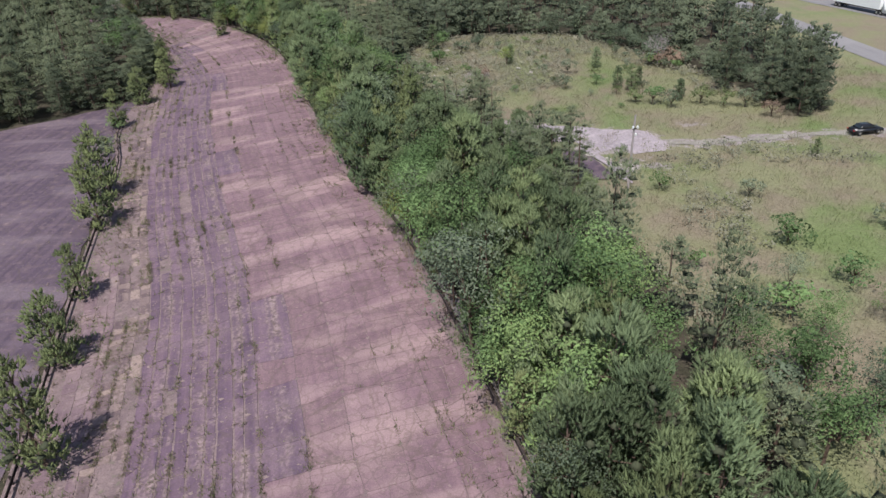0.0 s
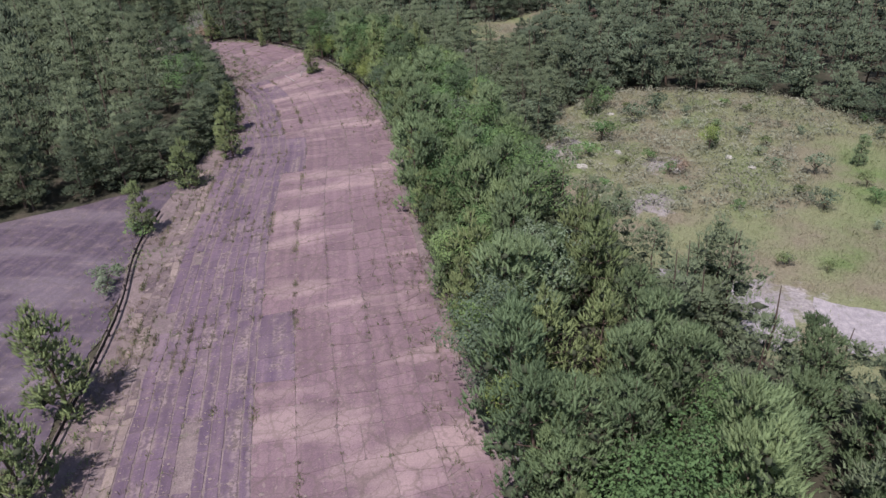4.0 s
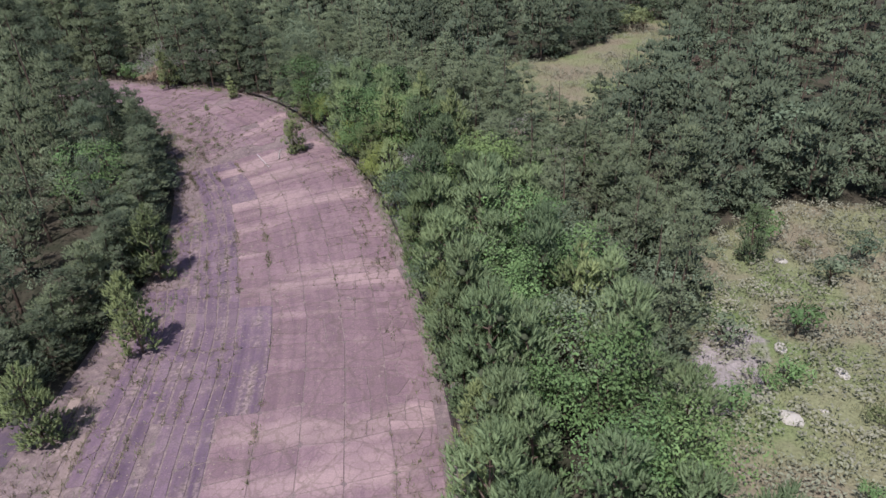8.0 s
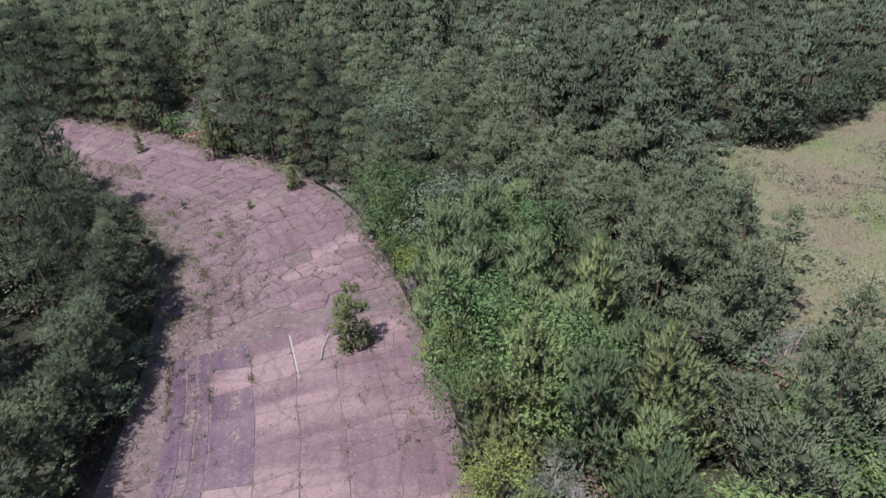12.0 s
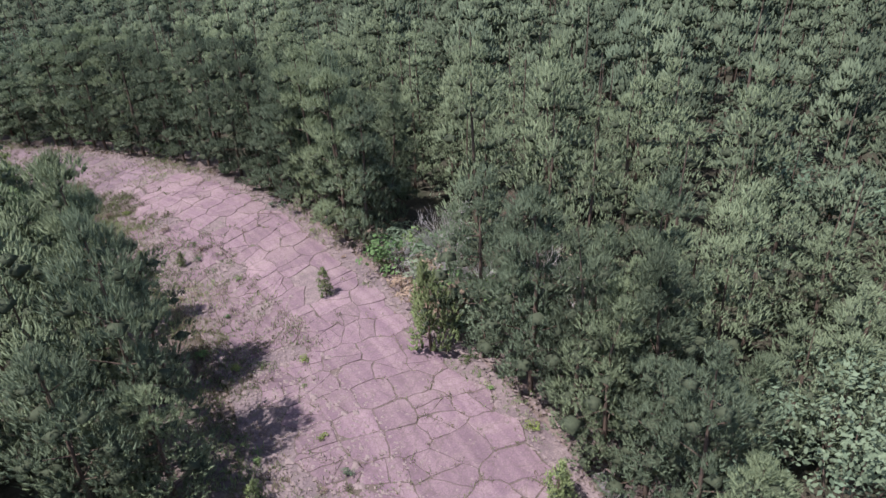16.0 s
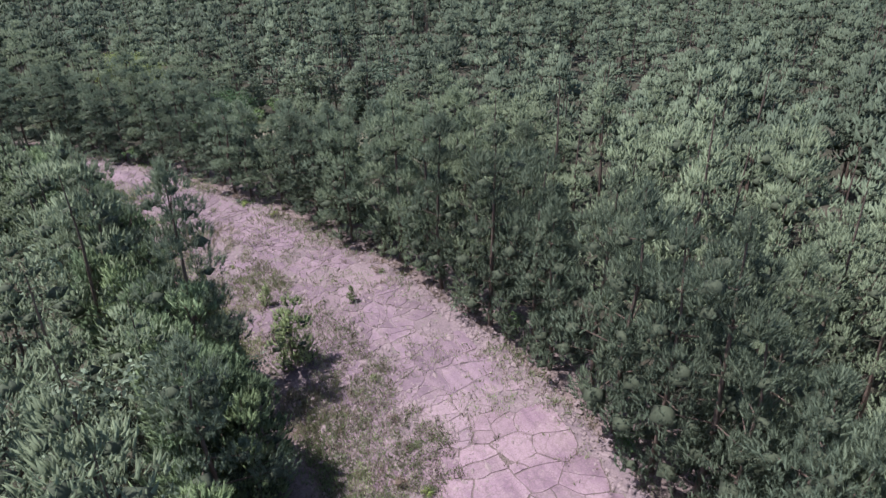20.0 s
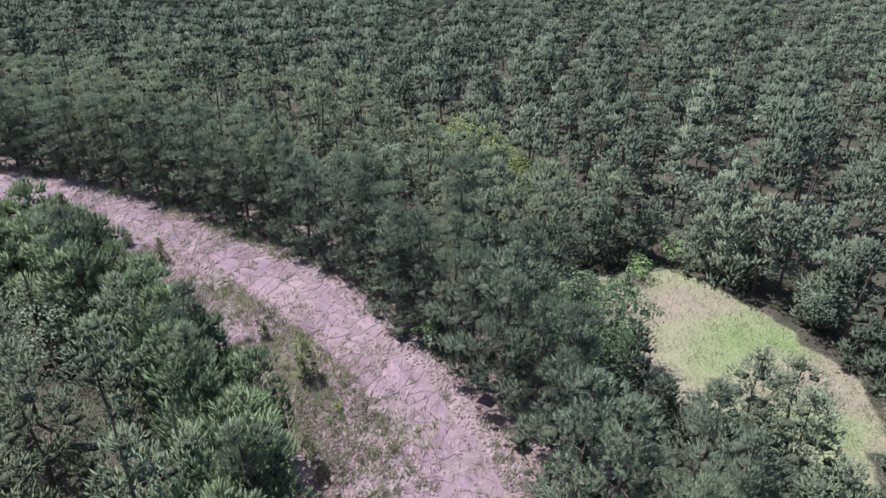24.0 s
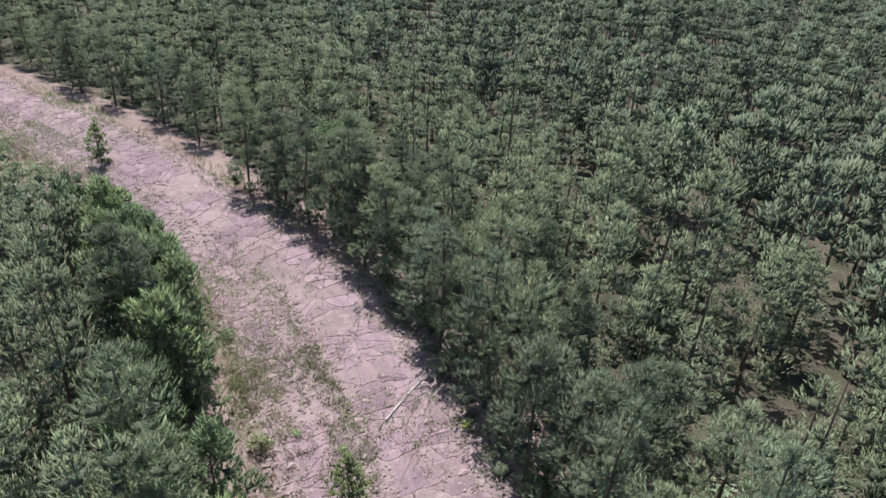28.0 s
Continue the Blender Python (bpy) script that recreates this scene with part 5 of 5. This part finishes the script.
def scatter_shrubs():
    rng = np.random.default_rng(41)
    for i in range(170):
        s = rng.uniform(60, 480)
        o, inw, wide = at_along(np.array([s]))
        off = rng.uniform(-3.6, -1.4) if rng.uniform() < 0.6 else float(wide[0]) + rng.uniform(0.2, 2.2)
        if off > 0 and s < 150 or s > 262 and i % 3:
            continue
        p = (o + inw * off)[0]
        kind = rng.choice([0, 1, 2, 3, 5], p=[0.3, 0.3, 0.2, 0.12, 0.08])
        plant("shrub", BUSHES[kind], p, rng.uniform(0, 6), rng.uniform(0.4, 1.0), LOOKS[kind] + " shrub at the edge of the track", "shrub", "shrubs along the track", parts=("stem", "foliage"))
    for i in range(46):
        p = rng.uniform((-5, 100), (40, 160))
        if not (inside([p], MEADOW)[0]) or (5 < p[0] < 62 and p[1] < 104):
            continue
        kind = rng.choice([1, 3, 2, 0], p=[0.5, 0.25, 0.15, 0.1])
        plant("shrub", BUSHES[kind], p, rng.uniform(0, 6), rng.uniform(0.35, 0.75), LOOKS[kind] + " shrub standing in the open meadow", "shrub", "meadow shrubs", parts=("stem", "foliage"))


scatter_shrubs()
rng = np.random.default_rng(91)
for i in range(90):
    s = rng.uniform(255, 470)
    o, inw, wide = at_along(np.array([s]))
    share = rng.uniform(0.62, 1.02) if i % 4 else rng.uniform(-0.08, 0.04)
    kind = int(rng.choice([1, 3, 2, 5, 4]))
    plant("shrub", BUSHES[kind], (o + inw * wide[0] * share)[0], rng.uniform(0, 6), rng.uniform(0.16, 0.36), LOOKS[kind] + " knee-high shrub in the broken paving", "shrub", "low shrubs on the bend", parts=("stem", "foliage"))

# brush grown up round the dead trees
rng = np.random.default_rng(83)
for i, (x, y, k) in enumerate(DEAD_TREES):
    for j in range(12):
        a, r = rng.uniform(0, 6.28), rng.uniform(1.2, 5.6)
        p = (x + math.cos(a) * r, y + math.sin(a) * r)
        if track_place([p])[1][0] > 1.2:
            kind = int(rng.choice([0, 1, 5, 1, 2]))
            plant("shrub", BUSHES[kind], p, a, rng.uniform(0.7, 1.5), LOOKS[kind] + " shrub among the dead trees", "shrub", "brush round the dead trees", parts=("stem", "foliage"))

# the thicket of small leafy trees at the meadow's near end
for i, (x, y, k) in enumerate(((22, 44, 0.7), (25, 38, 0.75), (29, 44, 0.6), (27, 33, 0.8), (33, 36, 0.7), (31, 30, 0.8), (36, 46, 0.55), (38, 38, 0.6), (35, 31, 0.75), (23, 31, 0.8), (40, 44, 0.5), (29, 50, 0.5), (21, 38, 0.8), (42, 36, 0.6), (27, 27, 0.9))):
    plant("broadleaf_tree", BROADS[(0, 1, 2, 3)[i % 4]], (x, y), i * 1.7, k, "low bright green leafy tree in the thicket by the meadow", "tree", "thicket trees")

for i, (x, y, k) in enumerate(((5.5, 79, 1.0), (8.5, 84, 0.9), (3, 74.5, 1.1), (9.5, 77.5, 0.85), (11.5, 72, 0.8), (6.5, 70, 1.0), (12, 81, 0.7), (9, 66, 0.95), (14, 66, 0.75))):
    plant("young_pine", SMALLPINES[4 + i % 2], (x, y), i * 2.3, k, "dense green young pine in the overgrown strip beside the track", "tree", "young pines along the track")

# low young pines in the meadow
for i, (x, y, h) in enumerate(((29, 117, 4), (31, 115, 4.5), (33, 118, 3.5), (37, 108, 3.5), (16, 90, 3.2), (28, 131, 4), (-4, 152, 6), (38, 110, 3), (12, 138, 4), (9, 88, 6), (47, 82, 2.6))):
    plant("small_pine", SMALLPINES[4 + i % 2], (x, y), i * 2.1, h / 8.3, "small dark green pine alone in the meadow", "tree", "meadow pines")
for i, (x, y, h) in enumerate(((52, 98, 11), (49, 103, 10), (55, 102, 11), (52, 106, 12), (46, 112, 11), (57, 107, 10))):
    plant("pine_tree", PINES[i], (x, y), i * 1.1, h / 15, "broad dark pine in the clump by the dirt road", "tree", "pines by the dirt road")
plant("pine_tree", PINES[2], (-17, 188), 0.4, 0.62, "lone dark pine with a ragged top before the glade", "tree")
for (x, y), pair, k, look_of in zip(LANDMARKS, (BROADS[3], PINES[2], SMALLPINES[0], BROADS[4], BROADS[5], BROADS[5], BROADS[5], BROADS[3]), (1.4, 0.8, 1.0, 1.2, 1.3, 1.2, 1.25, 1.15), ("tall grey-green broad-leaved tree behind the barrier", "broad pale green pine behind the barrier", "bright green young pine at the track's edge", "silvery grey-green broad-leaved tree before the clearing", "yellow-green broad-leaved tree among dark pines", "yellow-green broad-leaved tree among dark pines", "yellow-green broad-leaved tree among dark pines", "grey-green broad-leaved tree among dark pines")):
    plant("pine_tree" if "pine at" in look_of or "pine behind" in look_of else "broadleaf_tree", pair, (x, y), x, k, look_of, "tree")
plant("broadleaf_tree", BROADS[5], (11, 135.6), 0.7, 0.52, "upright yellow-green young tree standing in the meadow", "tree")
plant("dry_pine", DRYPINE, (-2, 200), 0.3, 0.62, "reddish dying pine at the glade's edge", "tree")
plant("dry_pine", DRYPINE, (-96.5, 218.5), 1.3, 0.75, "brown dying pine behind the barrier", "tree")
for i, (x, y, k) in enumerate(DEAD_TREES):
    root = new("bare_tree")
    root.location, root.rotation_euler, root.scale = (x, y, float(rise([(x, y)])[0]) - 0.05), (0, 0, i * 1.9), (k, k, k)
    part("trunk", BARES[i % 3], root)
    if i in (1, 4, 7):
        part("crown", HALFBARE[0 if i == 4 else i % 2], root, "thin dying leaves")
    tagged(root, "grey half-bare tree with tangled branches and few leaves" if i in (1, 4, 7) else "leafless grey dead tree with tangled bare branches", "dead tree", "dead trees")


# ---- small things ----
def lump(name, xy, size, label, category, mat, seed, flat=0.5):
    rng = np.random.default_rng(seed)
    bm = bmesh.new()
    bmesh.ops.create_icosphere(bm, subdivisions=2, radius=1)
    for v in bm.verts:
        v.co *= 1 + 0.22 * noise.noise(v.co * 1.6 + Vector((seed, 0, 0)))
        v.co.z = max(v.co.z * flat, -0.2)
    ob = new(name, bm_mesh(name, bm, mat))
    ob.location = (*xy, float(rise([xy])[0]))
    ob.scale, ob.rotation_euler = (size, size * rng.uniform(0.6, 0.9), size), (0, 0, rng.uniform(0, 6))
    return tagged(ob, label, category, "pale rocks")


for i, (x, y, k) in enumerate(((-6, 130, 0.9), (-1, 135.3, 0.7), (-4.6, 138, 0.8), (-1, 152, 0.6), (13.2, 133.5, 0.6), (15.3, 130, 0.6), (5.6, 128.9, 0.9), (-3.5, 131, 0.3), (18, 86, 0.5), (22.5, 80.5, 0.7), (21.8, 82, 0.5), (20.5, 84.3, 0.6))):
    lump("rock", (x, y), k, "pale broken rock lying in the grass", "rock", ROCK, i + 1, 0.4)


def fallen_trunk(a, b, r, label):
    pa, pb = np.array([*a, float(rise([a])[0]) + 0.22]), np.array([*b, float(rise([b])[0]) + 0.3])
    d = pb - pa
    sidev = np.array([-d[1], d[0], 0]) / np.linalg.norm(d)
    sticks = [(pa, pa + d * 0.5 + sidev * 0.12, r, r * 0.8), (pa + d * 0.5 + sidev * 0.12, pb, r * 0.8, r * 0.35)]
    for i, f in enumerate((0.35, 0.5, 0.62, 0.75, 0.85)):
        p = pa + d * f
        sticks.append((p, p + sidev * (0.9 if i % 2 else -0.8) + d * 0.12 + np.array([0, 0, 0.3]), r * 0.4, r * 0.15))
    v, f = tubes(sticks, 6)
    tagged(new("fallen_trunk", mesh_from("fallen_trunk", v, f, DEADWOOD)), label, "log")


fallen_trunk((-224, 130.8), (-229.4, 128.6), 0.09, "pale fallen tree trunk with broken branches across the track")
fallen_trunk((-60.2, 173.2), (-61.2, 176.4), 0.07, "pale thin fallen branch lying on the track")

def build_pole():
    root = tagged(new("utility_pole"), "weathered grey wooden utility pole with white insulators", "pole")
    root.location = (20.9, 75.0, 0)
    part("post", mesh_from("post", *tubes([((0, 0, -0.1), (0.05, 0, 5.0), 0.16, 0.135), ((0.05, 0, 5.0), (0.12, 0.02, 9.2), 0.135, 0.11)], 10), DEADWOOD, None, True), root)
    part("bracket", bm_mesh("bracket", box_bm(0.7, 0.09, 0.11, 0.015, (0.2, -0.14, 7.6)), RUST), root)
    for x, z in ((-0.08, 7.78), (0.46, 7.78), (0.3, 6.9)):
        part("insulator", mesh_from("insulator", *tubes([((x, -0.16, z - 0.14), (x, -0.16, z + 0.05), 0.13, 0.15), ((x, -0.16, z + 0.05), (x, -0.16, z + 0.2), 0.1, 0.05)], 10), WHITE, None, True), root, "white insulator")


build_pole()


def wheel(parent, x, y, r, w):
    bm = bmesh.new()
    bmesh.ops.create_cone(bm, cap_ends=True, segments=20, radius1=r, radius2=r, depth=w, matrix=Matrix.Translation((x, y, r)) @ Matrix.Rotation(math.pi / 2, 4, "X"))
    bmesh.ops.bevel(bm, geom=[e for e in bm.edges if e.is_manifold and e.calc_face_angle() > 1], offset=r * 0.12, segments=2, affect="EDGES")
    ob = part("wheel", bm_mesh("wheel", bm, TYRE), parent)
    bm = bmesh.new()
    bmesh.ops.create_cone(bm, cap_ends=True, segments=16, radius1=r * 0.6, radius2=r * 0.5, depth=w * 1.06, matrix=Matrix.Translation((x, y, r)) @ Matrix.Rotation(math.pi / 2, 4, "X"))
    part("rim", bm_mesh("rim", bm, CHROME), ob)


def loft(profile, half, mat, name, taper=0.0, top_in=0.0):
    """A side profile (x, z) drawn out across y, with its upper points drawn in."""
    zs = [z for _, z in profile]
    lo, hi = min(zs), max(zs)
    bm = bmesh.new()
    rows = []
    for sgn in (-1, 1):
        rows.append([bm.verts.new((x, sgn * (half - top_in * (z - lo) / (hi - lo) - taper * abs(x) ** 3), z)) for x, z in profile])
    n = len(profile)
    for i in range(n):
        bm.faces.new((rows[0][i], rows[0][(i + 1) % n], rows[1][(i + 1) % n], rows[1][i]))
    bm.faces.new(rows[0][::-1]), bm.faces.new(rows[1])
    bmesh.ops.recalc_face_normals(bm, faces=bm.faces)
    bmesh.ops.bevel(bm, geom=list(bm.edges), offset=0.05, segments=2, affect="EDGES")
    return bm_mesh(name, bm, mat, True)


def build_car():
    car = tagged(new("car"), "black four-door saloon car parked on the dirt road", "car")
    car.location, car.rotation_euler = (57.2, 89.2, 0.03), (0, 0, radians(8))
    part("body", loft([(-2.3, 0.35), (-2.28, 0.78), (-1.6, 0.95), (1.0, 0.96), (2.1, 0.78), (2.3, 0.6), (2.28, 0.32)], 0.9, CARBLACK, "body", 0.012, 0.08), car)
    part("cabin", loft([(-1.55, 0.93), (-0.95, 1.36), (0.2, 1.4), (1.05, 0.94)], 0.8, CARBLACK, "cabin", 0.0, 0.16), car)
    for sgn in (-1, 1):
        part("side_window", bm_mesh("side_window", box_bm(1.7, 0.05, 0.3, 0.02, (-0.25, sgn * 0.735, 1.14)), GLASS_DARK), car)
        part("headlight", bm_mesh("headlight", box_bm(0.12, 0.3, 0.13, 0.03, (2.2, sgn * 0.66, 0.68)), CHROME), car)
        part("tail_light", bm_mesh("tail_light", box_bm(0.08, 0.3, 0.15, 0.03, (-2.27, sgn * 0.66, 0.74)), LAMPRED), car)
        for x in (-1.35, 1.4):
            wheel(car, x, sgn * 0.8, 0.33, 0.22)
    for nm, x, tilt in (("windscreen", 0.66, 0.82), ("rear_window", -1.26, -0.75)):
        me = bm_mesh(nm, box_bm(0.05, 1.25, 0.56, 0.02), GLASS_DARK)
        ob = part(nm, me, car)
        ob.location, ob.rotation_euler = (x, 0, 1.19), (0, -tilt if x > 0 else -tilt, 0)


def build_truck():
    truck = tagged(new("truck"), "white articulated lorry with a long box trailer on the highway", "truck")
    truck.location, truck.rotation_euler = (100.6, 170, 0.05), (0, 0, math.atan2(hw[1], hw[0]) + math.pi)
    part("trailer_box", bm_mesh("trailer_box", box_bm(14.5, 2.55, 2.8, 0.06, (-1.5, 0, 2.55)), WHITE), truck)
    part("chassis", bm_mesh("chassis", box_bm(14.0, 1.2, 0.35, 0.03, (-1.5, 0, 0.95)), RUST), truck)
    part("cab", loft([(6.4, 0.6), (6.4, 3.3), (7.4, 3.5), (8.0, 2.2), (9.3, 1.9), (9.4, 0.6)], 1.2, WHITE, "cab", 0.0, 0.08), truck)
    part("windscreen", bm_mesh("windscreen", box_bm(0.06, 2.0, 0.9, 0.02, (7.86, 0, 2.75)), GLASS_DARK), truck)
    for x in (-7.6, -6.4, 5.2, 6.4, 8.6):
        for sgn in (-1, 1):
            wheel(truck, x, sgn * 1.08, 0.5, 0.3)


build_car()
build_truck()


def build_litter():
    """Broken bits of paving strewn over the inner lanes and the apron."""
    rng = np.random.default_rng(61)
    s = rng.uniform(40, 300, 7000)
    o, inw, wide = at_along(s)
    p = o + inw * (wide * np.clip(rng.normal(0.72, 0.2, len(s)), 0.05, 1.1))[:, None]
    s = np.append(rng.uniform(BEND, TOTAL, 16000), rng.uniform(330, 470, 3500))
    o, inw, wide = at_along(s)
    share = np.where(rng.uniform(size=len(s)) < 0.7, rng.uniform(0.45, 1.1, len(s)), rng.uniform(-0.15, 0.05, len(s)))
    share[16000:] = rng.uniform(-0.15, 1.05, 3500)
    p = np.vstack([p, o + inw * (wide * share)[:, None]])
    n = len(p)
    size = rng.uniform(0.03, 0.09, (n, 1, 1)) * np.where(np.arange(n)[:, None, None] < 7000, 1, 1.7) * np.where(rng.uniform(size=(n, 1, 1)) < 0.08, 2.2, 1)
    c = np.c_[p, rise(p) + 0.11]
    v = (c[:, None] + OCTA_V[None] * rng.uniform(0.6, 1.4, (n, 6, 1)) * size * np.array([1.3, 1, 0.5])).reshape(-1, 3)
    f = (np.arange(n)[:, None, None] * 6 + OCTA_F[None]).reshape(-1, 3)
    tagged(new("paving_crumbs", mesh_from("paving_crumbs", v, f, CRUMB)), "pale crumbs of broken paving on the track", "rubble", kind="stuff")


build_litter()

build_slabs()
